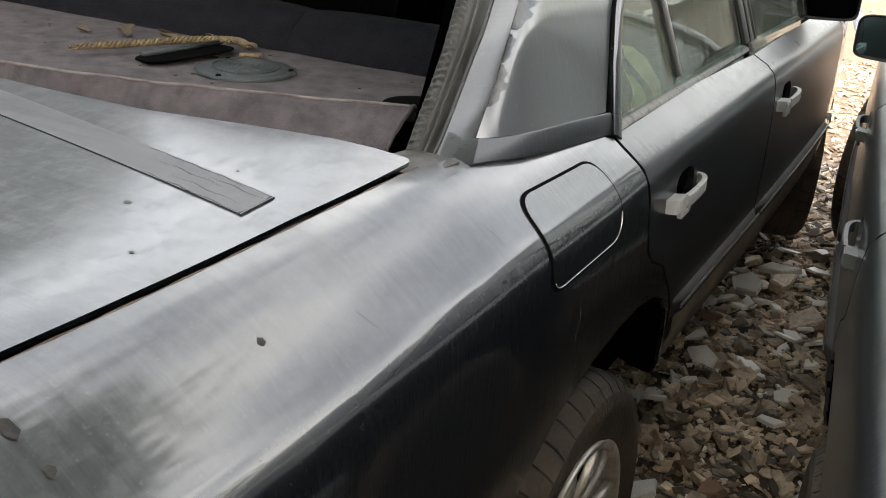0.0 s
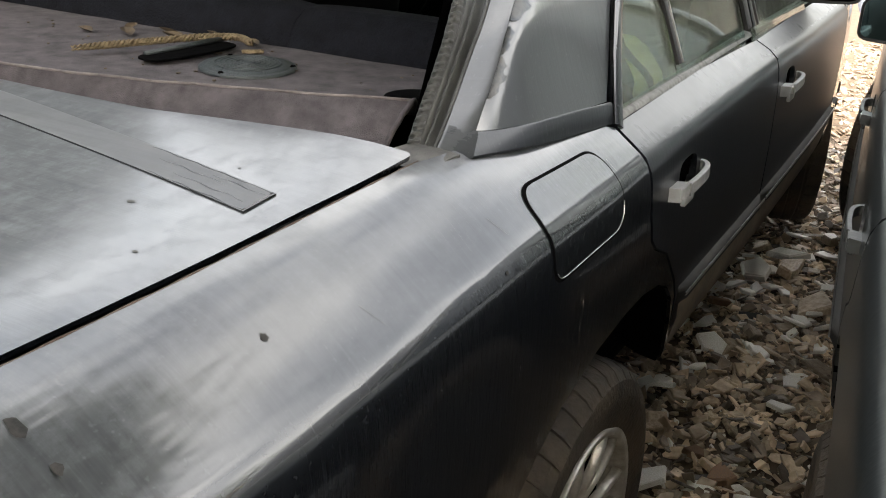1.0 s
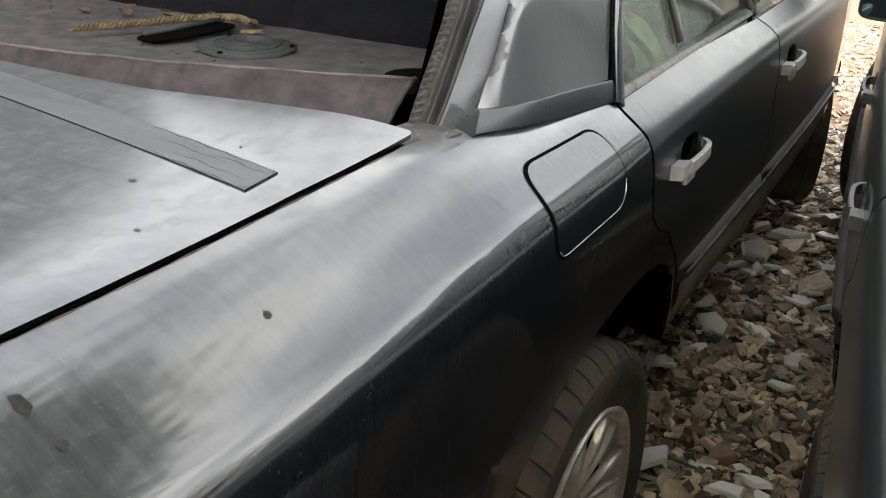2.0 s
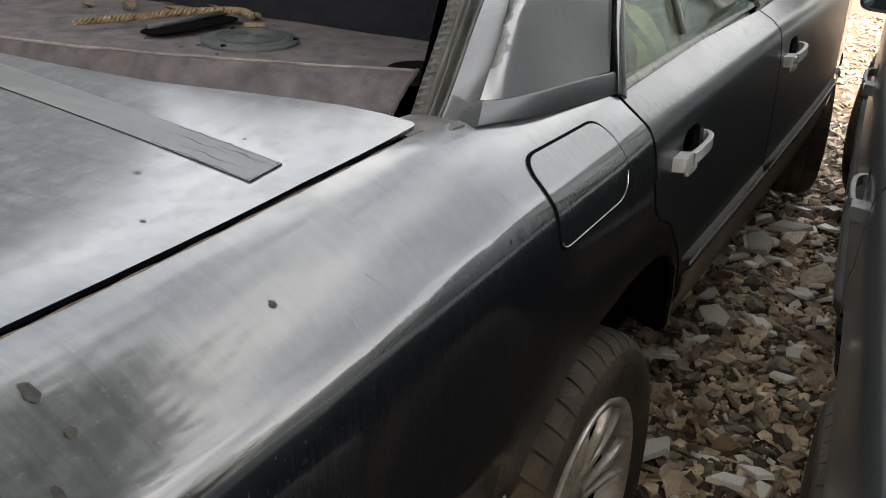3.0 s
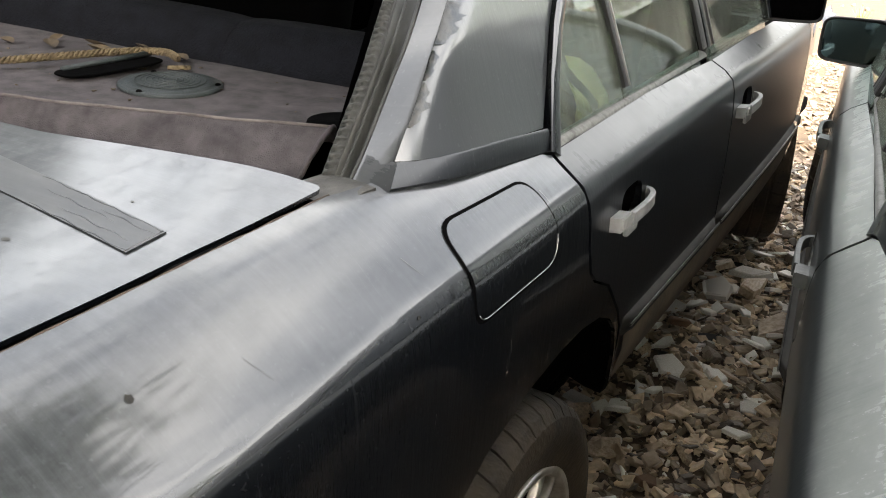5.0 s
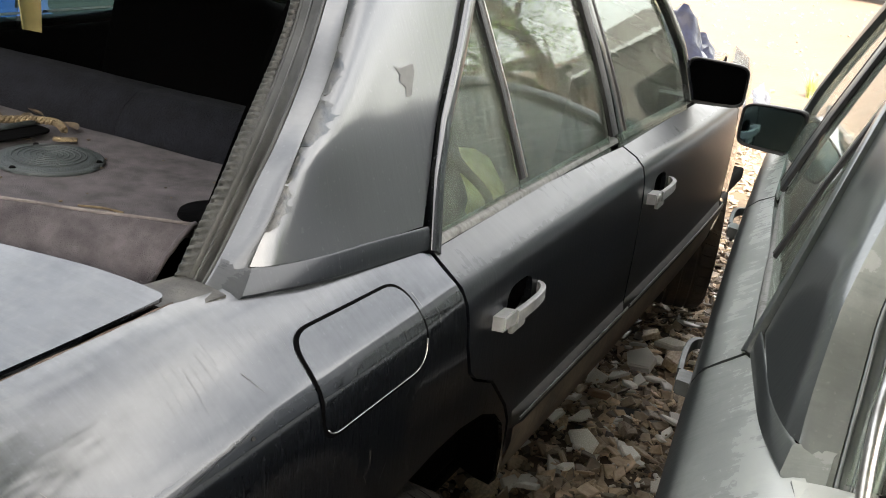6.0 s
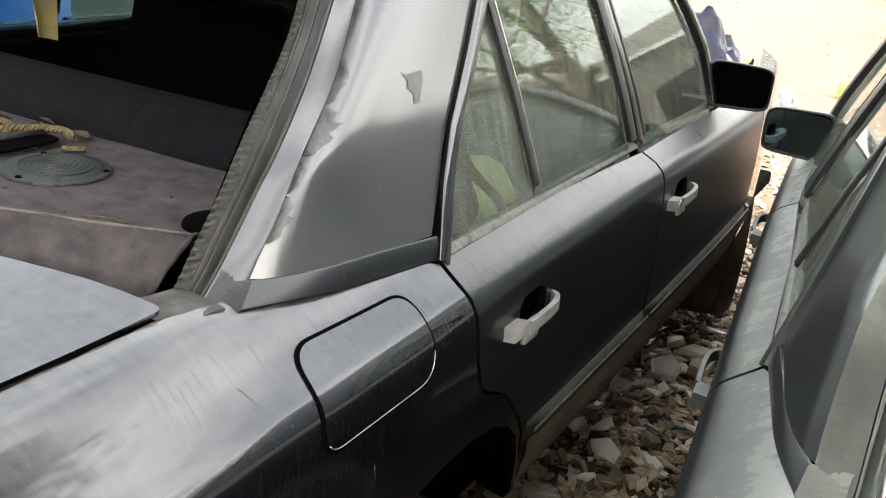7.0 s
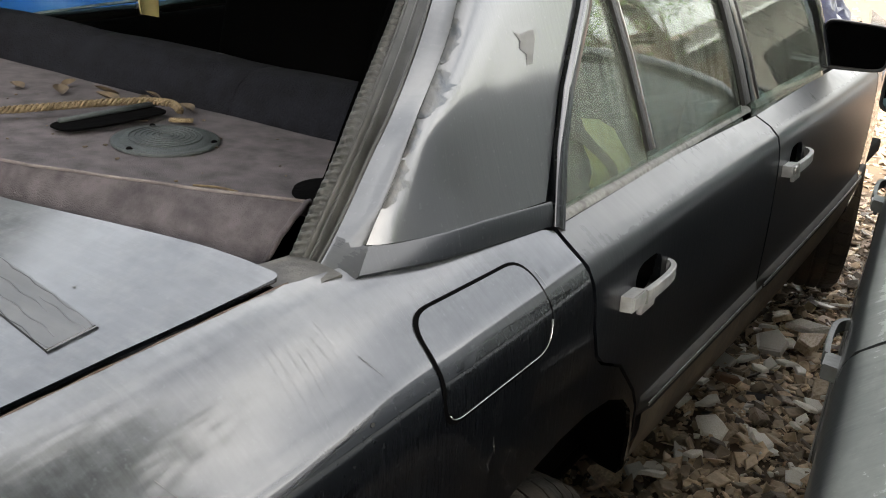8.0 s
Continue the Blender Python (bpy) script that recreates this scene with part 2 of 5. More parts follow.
# ---- mesh helpers ----
def bm_new():
    return bmesh.new()


def finish(name, bm, material, parent=None, label="", smooth=True):
    me = bpy.data.meshes.new(name)
    bm.to_mesh(me)
    bm.free()
    for f in me.polygons:
        f.use_smooth = smooth
    me.materials.append(material)
    ob = new(name, me)
    if parent is not None:
        ob.parent = parent
    if label:
        ob["label"] = label
    return ob


part = finish


def thing(name, label, category, m=None, group="", kind=""):
    e = new(name)
    e.empty_display_size = 0.1
    if m is not None:
        e.matrix_world = m
    return tagged(e, label, category, group, kind)


def sharpen(bm, degrees=32):
    for e in bm.edges:
        if len(e.link_faces) == 2 and e.calc_face_angle(0) > radians(degrees):
            e.smooth = False


def resample(pts, n):
    p = np.array(pts, float)
    d = np.r_[0, np.cumsum(np.linalg.norm(np.diff(p, axis=0), axis=1))]
    t = np.linspace(0, d[-1], n)
    return np.stack([np.interp(t, d, p[:, k]) for k in range(3)], 1)


def smooth_line(pts, n):
    """A Catmull-Rom curve through points, evenly sampled."""
    p = np.array(pts, float)
    out = []
    for i in range(len(p) - 1):
        p0, p1, p2, p3 = p[max(i - 1, 0)], p[i], p[i + 1], p[min(i + 2, len(p) - 1)]
        for t in np.linspace(0, 1, 10, endpoint=False):
            out.append(0.5 * (2 * p1 + (p2 - p0) * t + (2 * p0 - 5 * p1 + 4 * p2 - p3) * t**2 + (3 * p1 - p0 - 3 * p2 + p3) * t**3))
    out.append(p[-1])
    return resample(out, n)


def shell(bm, depth, away=(0, 0, 0.6)):
    """Turns an open sheet outwards and folds its rim inwards by depth."""
    bm.normal_update()
    dot = 0.0
    for f in bm.faces:
        c = f.calc_center_median()
        dot += f.normal.dot(c - Vector((away[0], c.y if away[1] is None else away[1], away[2]))) * f.calc_area()
    if dot < 0:
        bmesh.ops.reverse_faces(bm, faces=bm.faces)
        bm.normal_update()
    if depth:
        rim = [e for e in bm.edges if e.is_boundary]
        for e in rim:
            e.smooth = False
        normals = {v: v.normal.copy() for e in rim for v in e.verts}
        res = bmesh.ops.extrude_edge_only(bm, edges=rim)
        moved = [v for v in res["geom"] if isinstance(v, bmesh.types.BMVert)]
        for v in moved:
            near = [e.other_vert(v) for e in v.link_edges if e.other_vert(v) in normals]
            v.co -= normals[near[0]] * depth if near else Vector()
    return bm


def sheet(lines, n, depth=0.012, away=(0, None, 0.6), soft=True):
    """A lofted sheet through several lines of points."""
    bm = bm_new()
    rows = [[bm.verts.new(c) for c in (smooth_line(l, n) if soft else resample(l, n))] for l in lines]
    for a, b in zip(rows, rows[1:]):
        for k in range(n - 1):
            bm.faces.new((a[k], a[k + 1], b[k + 1], b[k]))
    return shell(bm, depth, away)


def flip(bm, s):
    """Mirrors a mesh to the left side for s = -1."""
    if s < 0:
        for v in bm.verts:
            v.co.x = -v.co.x
        bmesh.ops.reverse_faces(bm, faces=bm.faces)
    return bm


def box(size, at=(0, 0, 0), bevel=0.0, seg=2, bm=None, turn=None):
    own = bm_new()
    bmesh.ops.create_cube(own, size=1)
    for v in own.verts:
        v.co = Vector(v.co[k] * size[k] for k in range(3))
    if bevel:
        bmesh.ops.bevel(own, geom=own.edges[:], offset=bevel, segments=seg, affect="EDGES", profile=0.6)
    m = Matrix.Translation(at) @ (turn or Matrix())
    bmesh.ops.transform(own, matrix=m, verts=own.verts)
    if bm is None:
        return own
    me = bpy.data.meshes.new("join")
    own.to_mesh(me)
    own.free()
    bm.from_mesh(me)
    bpy.data.meshes.remove(me)
    return bm


def tube(path, radius, sides=10, closed_ends=True, bm=None, flat=1.0):
    bm = bm or bm_new()
    pts = [Vector(p) for p in path]
    rings = []
    for i, p in enumerate(pts):
        d = (pts[min(i + 1, len(pts) - 1)] - pts[max(i - 1, 0)]).normalized()
        u = d.cross(Vector((0.03, 0.02, 1)))
        u = u.normalized() if u.length > 1e-4 else Vector((1, 0, 0))
        w = u.cross(d).normalized()
        r = radius[i] if isinstance(radius, (list, tuple)) else radius
        rings.append([bm.verts.new(p + (u * math.cos(a) + w * math.sin(a) * flat) * r) for a in np.linspace(0, 2 * math.pi, sides, endpoint=False)])
    for a, b in zip(rings, rings[1:]):
        for k in range(sides):
            bm.faces.new((a[k], a[(k + 1) % sides], b[(k + 1) % sides], b[k]))
    if closed_ends:
        bm.faces.new(rings[0][::-1])
        bm.faces.new(rings[-1])
    return bm


def lathe(profile, seg=48, axis="x"):
    """Turns a profile of (along, radius) round an axis."""
    bm = bm_new()
    rings = []
    for a in np.linspace(0, 2 * math.pi, seg, endpoint=False):
        rings.append([bm.verts.new((t, r * math.cos(a), r * math.sin(a)) if axis == "x" else (r * math.cos(a), r * math.sin(a), t)) for t, r in profile])
    for i in range(seg):
        a, b = rings[i], rings[(i + 1) % seg]
        for k in range(len(profile) - 1):
            bm.faces.new((a[k], a[k + 1], b[k + 1], b[k]))
    bmesh.ops.remove_doubles(bm, verts=bm.verts, dist=1e-5)
    bmesh.ops.recalc_face_normals(bm, faces=bm.faces)
    return bm


def inside(poly, y, v):
    hit, n = False, len(poly)
    for i in range(n):
        (y1, v1), (y2, v2) = poly[i], poly[(i + 1) % n]
        if (v1 > v) != (v2 > v) and y < (y2 - y1) * (v - v1) / (v2 - v1) + y1:
            hit = not hit
    return hit


def fill(outline, step, to3d, depth=0.012, holes=(), away=(0, None, 0.6)):
    """A panel with a free outline on a curved surface: filled with an even net of points."""
    from mathutils.geometry import delaunay_2d_cdt
    loops, verts, edges = [outline, *holes], [], []
    for loop in loops:
        start = len(verts)
        for (a, b), (c, d) in zip(loop, [*loop[1:], loop[0]]):
            k = max(1, round(math.hypot(c - a, d - b) / step))
            verts += [Vector((a + (c - a) * i / k, b + (d - b) * i / k)) for i in range(k)]
        edges += [(i, i + 1) for i in range(start, len(verts) - 1)] + [(len(verts) - 1, start)]
    rim = np.array([v[:] for v in verts])
    lo, hi = rim.min(0), rim.max(0)
    row = 0
    for v in np.arange(lo[1], hi[1], step * 0.87):
        row += 1
        for y in np.arange(lo[0] + (row % 2) * step / 2, hi[0], step):
            if inside(outline, y, v) and not any(inside(h, y, v) for h in holes) and np.hypot(*(rim - (y, v)).T).min() > step * 0.45:
                verts.append(Vector((y, v)))
    co, _, faces, *_ = delaunay_2d_cdt(verts, edges, [], 0, 1e-5)
    bm = bm_new()
    vs = [bm.verts.new(to3d(c.x, c.y)) for c in co]
    for f in faces:
        c = sum((co[i] for i in f), Vector((0, 0))) / len(f)
        k = [co[i] for i in f]
        area = abs(sum(k[i - 1].x * k[i].y - k[i].x * k[i - 1].y for i in range(len(k)))) / 2
        if area > step * step * 0.004 and inside(outline, c.x, c.y) and not any(inside(h, c.x, c.y) for h in holes):
            try:
                bm.faces.new([vs[i] for i in f])
            except ValueError:
                pass
    for v in [v for v in bm.verts if not v.link_faces]:
        bm.verts.remove(v)
    return shell(bm, depth, away)


def rounded(loop, r=0.02, n=5):
    """Rounds the corners of a closed outline."""
    out, count = [], len(loop)
    for i in range(count):
        p, a, b = Vector(loop[i]), Vector(loop[i - 1]), Vector(loop[(i + 1) % count])
        k = min(r, (a - p).length * 0.45, (b - p).length * 0.45)
        p0, p1 = p + (a - p).normalized() * k, p + (b - p).normalized() * k
        for t in np.linspace(0, 1, n):
            q = p0 * (1 - t) ** 2 + p * 2 * t * (1 - t) + p1 * t**2
            out.append((q.x, q.y))
    return out


# ---- the body surface of the saloon, right half: y ahead from the rear axle, v along the section from the sill to the shoulder ----
SECTION = [(0.795, 0.41), (0.83, 0.412), (0.852, 0.435), (0.857, 0.47), (0.86, 0.50), (0.8655, 0.58), (0.868, 0.67), (0.8675, 0.75), (0.866, 0.797), (0.8632, 0.822), (0.8575, 0.841), (0.843, 0.8585),
           (0.823, 0.876), (0.796, 0.898), (0.77, 0.915), (0.745, 0.927), (0.715, 0.933), (0.69, 0.935)]
SEC = np.array([p[:2] for p in smooth_line([(x, z, 0) for x, z in SECTION], 200)])
SEC_V = np.r_[0, np.cumsum(np.linalg.norm(np.diff(SEC, axis=0), axis=1))]
SEC_V += 0.614 - np.interp(0.60, SEC[:, 1], SEC_V)


def eased(ys, values):
    """A table of values made smooth along the car."""
    line = smooth_line([(a, b, 0) for a, b in zip(ys, values)], 300)
    return lambda y: np.interp(y, line[:, 0], line[:, 1])


WIDEN = eased([-1.1, -0.9, -0.5, 0, 0.5, 1.0, 1.6, 2.05, 2.3, 2.5, 2.9, 3.3], [-0.06, -0.03, -0.01, 0, 0.007, 0.012, 0.010, -0.004, -0.037, -0.066, -0.13, -0.2])
RISE = eased([-1.1, -0.8, -0.62, -0.45, -0.35, -0.25, 0, 0.5, 1.0, 2.0, 3.3], [-0.032, -0.022, -0.016, -0.0085, -0.0045, -0.0015, 0, 0.008, 0.014, 0, -0.05])


LINE = eased([-1.1, -0.85, -0.7, -0.6, -0.5, -0.4, -0.28, 0, 3.3], [0.105, 0.092, 0.072, 0.050, 0.029, 0.013, 0.003, 0.0, 0.0])   # the shoulder line climbs towards the tail


def body(y, v):
    v = v - LINE(y) * np.interp(v, [0.62, 0.78, 0.90, 0.99], [0, 1, 1, 0])
    x, z = np.interp(v, SEC_V, SEC[:, 0]), np.interp(v, SEC_V, SEC[:, 1])
    x += WIDEN(y) + np.interp(y, [0.0, 0.3], [0.0, 0.009]) * math.sin(math.pi * min(1.0, max(0.0, (v - 0.835) / 0.095))) ** 2   # squarer shoulder on the doors
    z += RISE(y) * np.clip((z - 0.4) / 0.5, 0, 1)
    return Vector((x, y, z))


def vz(z):
    """v of a height on the flank."""
    return float(np.interp(z, SEC[:, 1], SEC_V))


def vx(x):
    """v of a half-width on the shoulder."""
    k = int(np.argmax(SEC[:, 0]))
    return float(np.interp(-x, -SEC[k:, 0], SEC_V[k:]))


def cabin(y, z):
    """The glass and pillar surface above the belt."""
    x = np.interp(z, [0.88, 0.92, 1.05, 1.13, 1.21, 1.30], [0.806, 0.792, 0.748, 0.717, 0.686, 0.650])
    x += np.interp(y, [0.1, 0.45, 0.9, 1.4], [0, 0.008, 0.022, 0.028])
    return Vector((x, y, z))


# ---- the saloon ----
REAR_GAP = [(0.137, 0.93), (0.136, 0.899), (0.142, 0.845), (0.15, 0.783), (0.166, 0.737), (0.19, 0.716), (0.255, 0.685), (0.325, 0.615), (0.352, 0.575), (0.36, 0.54)]
ARCH = [(0.372, 0.43), (0.362, 0.48), (0.352, 0.53), (0.331, 0.578), (0.290, 0.615), (0.235, 0.64), (0.16, 0.652), (0.084, 0.652), (-0.02, 0.640), (-0.131, 0.608), (-0.20, 0.565), (-0.262, 0.51)]
GAP = 0.0045



B_GAP = 0.938
FRONT_GAP = 1.93
FLAP = [(-0.186, 0.932), (0.039, 0.925), (0.032, 0.803), (-0.200, 0.801)]


def shift(loop, dy, dv=0.0):
    return [(y + dy, v + dv) for y, v in loop]


def on_body(y, v, out=0.0):
    p, q, r = body(y, v), body(y + 0.01, v), body(y, v + 0.01)
    n = (q - p).cross(r - p).normalized()
    return p + n * (out if n.x > 0 else -out)


def band(points, width, thick, surface, side=(0, 1)):
    """A flat bar that follows points (y, z) on a surface, with its thickness outwards."""
    bm = bm_new()
    pts = [Vector((p[0], p[1])) for p in points]
    rows = []
    for i, p in enumerate(pts):
        d = (pts[min(i + 1, len(pts) - 1)] - pts[max(i - 1, 0)]).normalized()
        n = Vector((-d.y, d.x)) * width / 2
        a, b = surface(*(p + n)), surface(*(p - n))
        o = Vector((thick, 0, thick * 0.4))
        rows.append([bm.verts.new(q) for q in (a - o * 0.6, a + o * 0.7, a.lerp(b, 0.2) + o, a.lerp(b, 0.8) + o, b + o * 0.7, b - o * 0.6)])
    for a, b in zip(rows, rows[1:]):
        for k in range(6):
            bm.faces.new((a[k], a[(k + 1) % 6], b[(k + 1) % 6], b[k]))
    bm.faces.new(rows[0])
    bm.faces.new(rows[-1][::-1])
    bmesh.ops.recalc_face_normals(bm, faces=bm.faces)
    sharpen(bm, 40)
    return bm


def pane(points, inset=0.006, thick=0.004):
    """A glass pane with an outline of (y, z) on the cabin surface."""
    bm = fill(points, 0.06, lambda y, z: cabin(y, z) - Vector((inset, 0, 0)), 0)
    back = bm.copy()
    bmesh.ops.translate(back, vec=(-thick, 0, 0), verts=back.verts)
    bmesh.ops.reverse_faces(back, faces=back.faces)
    me = bpy.data.meshes.new("join")
    back.to_mesh(me)
    back.free()
    rim = [e for e in bm.edges if e.is_boundary]
    res = bmesh.ops.extrude_edge_only(bm, edges=rim)
    for v in res["geom"]:
        if isinstance(v, bmesh.types.BMVert):
            v.co.x -= thick
    bm.from_mesh(me)
    bpy.data.meshes.remove(me)
    bmesh.ops.remove_doubles(bm, verts=bm.verts, dist=1e-5)
    bmesh.ops.recalc_face_normals(bm, faces=bm.faces)
    sharpen(bm, 40)
    return bm


def recess(y, v):
    return [(y + 0.098 + 0.046 * math.copysign(abs(math.cos(a)) ** 0.6, math.cos(a)), v + 0.014 + 0.030 * math.copysign(abs(math.sin(a)) ** 0.6, math.sin(a))) for a in np.linspace(0, 2 * math.pi, 24, endpoint=False)]


def door_handle(parent, s, y, v, keyed, shade):
    """A pull handle: lock block behind, bowed grip ahead, small key flap under it."""
    base = on_body(y, v + 0.008)
    up = (on_body(y, v + 0.02) - base).normalized()
    out = Vector((1, 0, 0.12)).normalized()

    def at(a, h, o):
        return base + Vector((0, a, 0)) + up * h + out * o

    block = bm_new()
    prof = [(0.004, -0.011), (0.004, 0.011), (0.044, 0.011), (0.048, 0.008), (0.048, -0.009), (0.044, -0.012)]
    lo, hi = [block.verts.new(at(a, h, -0.004)) for a, h in prof], [block.verts.new(at(a, h, 0.020)) for a, h in prof]
    for k in range(6):
        block.faces.new((lo[k], lo[(k + 1) % 6], hi[(k + 1) % 6], hi[k]))
    block.faces.new(hi)
    bmesh.ops.bevel(block, geom=[e for e in block.edges if all(v in hi for v in e.verts)], offset=0.002, segments=2, affect="EDGES")
    sharpen(block, 28)
    bmesh.ops.recalc_face_normals(block, faces=block.faces)
    handle = part("door_handle", flip(block, s), shade, parent, "grey weathered pull handle")
    grip = [at(0.046, -0.001, 0.019), at(0.08, 0.0, 0.021), at(0.118, 0.001, 0.0215), at(0.148, 0.003, 0.019), at(0.166, 0.005, 0.009), at(0.170, 0.006, -0.006)]
    line = smooth_line(grip, 18)
    g = bm_new()
    rows = []
    for k, p in enumerate(line):
        d = Vector(line[min(k + 1, 17)] - line[max(k - 1, 0)]).normalized()
        w = 0.0105 - 0.0015 * k / 17
        n = d.cross(up).normalized()
        q = Vector(p)
        rows.append([g.verts.new(q + up * a * w + n * b * 0.004) for a, b in ((1, 0.6), (0.88, 1), (-0.88, 1), (-1, 0.6), (-0.95, -1), (0.95, -1))])
    for a, b in zip(rows, rows[1:]):
        for k in range(6):
            g.faces.new((a[k], a[(k + 1) % 6], b[(k + 1) % 6], b[k]))
    g.faces.new(rows[0])
    g.faces.new(rows[-1][::-1])
    bmesh.ops.recalc_face_normals(g, faces=g.faces)
    sharpen(g, 28)
    part("grip", flip(g, s), shade, handle)
    key = lathe([(0.0, 0.0), (0.002, 0.0075), (0.0, 0.0085), (-0.004, 0.0085)], 16)
    bmesh.ops.translate(key, vec=at(0.026, 0, 0.021), verts=key.verts)
    if keyed:
        part("keyhole", flip(key, s), CHROME, handle)
    else:
        key.free()
    lip = box((0.008, 0.05, 0.016), at(0.075, -0.024, 0.010), 0.003)
    part("lower_flap", flip(lip, s), shade, handle)
    cup = bm_new()
    ring = [cup.verts.new(at(0.098 + 0.048 * math.copysign(abs(math.cos(a)) ** 0.6, math.cos(a)), 0.006 + 0.032 * math.copysign(abs(math.sin(a)) ** 0.6, math.sin(a)), -0.001)) for a in np.linspace(0, 2 * math.pi, 24, endpoint=False)]
    deep = [cup.verts.new(at(0.098 + 0.043 * math.copysign(abs(math.cos(a)) ** 0.6, math.cos(a)), 0.006 + 0.027 * math.copysign(abs(math.sin(a)) ** 0.6, math.sin(a)), -0.022)) for a in np.linspace(0, 2 * math.pi, 24, endpoint=False)]
    for k in range(24):
        cup.faces.new((ring[k], ring[(k + 1) % 24], deep[(k + 1) % 24], deep[k]))
    cup.faces.new(deep)
    part("grip_recess", flip(cup, s), INNER, handle)


def wheel(parent, s, y, x, steer, alloy, drop=0.3175):
    """Tyre with cut tread blocks, rim with spokes."""
    hub = thing("wheel", "", "")
    for key in list(hub.keys()):
        del hub[key]
    R, pitch = 0.302, 46
    prof = [(-0.075, 0.192), (-0.092, 0.236), (-0.097, 0.258), (-0.093, 0.279), (-0.082, 0.292), (-0.066, 0.299), (-0.045, R), (-0.042, 0.297), (-0.036, 0.297), (-0.031, R), (-0.006, R), (-0.003, 0.297), (0.003, 0.297), (0.006, R),
            (0.031, R), (0.036, 0.297), (0.042, 0.297), (0.045, R), (0.066, 0.299), (0.082, 0.292), (0.093, 0.279), (0.097, 0.258), (0.092, 0.236), (0.080, 0.194)]
    bm = bm_new()
    rings = []
    for k in range(pitch):
        for off, cut in ((0.0, 0), (0.45, 0), (0.88, 0), (0.905, 1), (0.975, 1)):
            ring = []
            for x0, r in prof:
                a = 2 * math.pi * (k + off + x0 * 6) / pitch
                q = r - (0.007 if cut and r > 0.285 and abs(x0) > 0.044 else 0)
                ring.append(bm.verts.new((x0, q * math.cos(a), q * math.sin(a))))
            rings.append(ring)
    for i in range(len(rings)):
        a, b = rings[i], rings[(i + 1) % len(rings)]
        for k in range(len(prof) - 1):
            bm.faces.new((a[k], a[k + 1], b[k + 1], b[k]))
    bmesh.ops.recalc_face_normals(bm, faces=bm.faces)
    sharpen(bm, 25)
    part("tyre", bm, TYRE, hub, "worn dusty black rubber tyre")
    rim = lathe([(0.078, 0.196), (0.090, 0.202), (0.088, 0.189), (0.070, 0.184), (0.045, 0.180)], 64)
    rim_ob = part("rim", rim, ALLOY if alloy else STRIP, hub, "dusty alloy rim with slim spokes" if alloy else "dull steel rim with round slots")
    # barrel and disc take shade black, to stay dark behind the spokes
    part("rim_barrel", lathe([(0.046, 0.1805), (0.02, 0.178), (-0.05, 0.176)], 48), INNER, rim_ob)
    back = lathe([(-0.05, 0.178), (-0.03, 0.06), (-0.02, 0.0)], 32)
    part("brake_disc", back, INNER, rim_ob)
    centre = lathe([(0.02, 0.07), (0.052, 0.066), (0.06, 0.055), (0.058, 0.034), (0.066, 0.030), (0.068, 0.0)], 32)
    part("hub_cap", centre, ALLOY if alloy else STRIP, rim_ob)
    count = 14 if alloy else 15
    for k in range(count):
        a = 2 * math.pi * (k // 2 * 2 if alloy else k) / count
        sp = bm_new()
        rows = []
        for t in np.linspace(0, 1, 7):
            r = 0.055 + 0.132 * t
            off = (0.008 + 0.024 * t ** 1.3) * (1 if k % 2 else -1) + 0.02 * math.sin(t * 2.6) if alloy else 0
            w = (0.0068 - 0.002 * math.sin(t * 3.1)) if alloy else 0.017 + 0.016 * t
            xx = (0.058 + 0.026 * math.sin(t * 2.0)) if alloy else 0.055 + 0.020 * math.sin(t * 1.8) - 0.006 * t
            rows.append([sp.verts.new((xx + dx, r, off + b * w)) for b, dx in ((-1, -0.014), (-0.8, -0.003), (-0.4, 0.002), (0.2, 0.002), (0.8, -0.003), (1, -0.014))])
        for p, q in zip(rows, rows[1:]):
            for i in range(5):
                sp.faces.new((p[i], p[i + 1], q[i + 1], q[i]))
        bmesh.ops.rotate(sp, matrix=Matrix.Rotation(a, 3, "X"), verts=sp.verts)
        bmesh.ops.recalc_face_normals(sp, faces=sp.faces)
        part("spoke", sp, ALLOY if alloy else STRIP, rim_ob)
    hub.parent = parent
    hub.matrix_basis = Matrix.Diagonal((1, 1, 1, 1)) @ pose(s * x, y, drop, 0, 0, steer + (180 if s < 0 else 0))


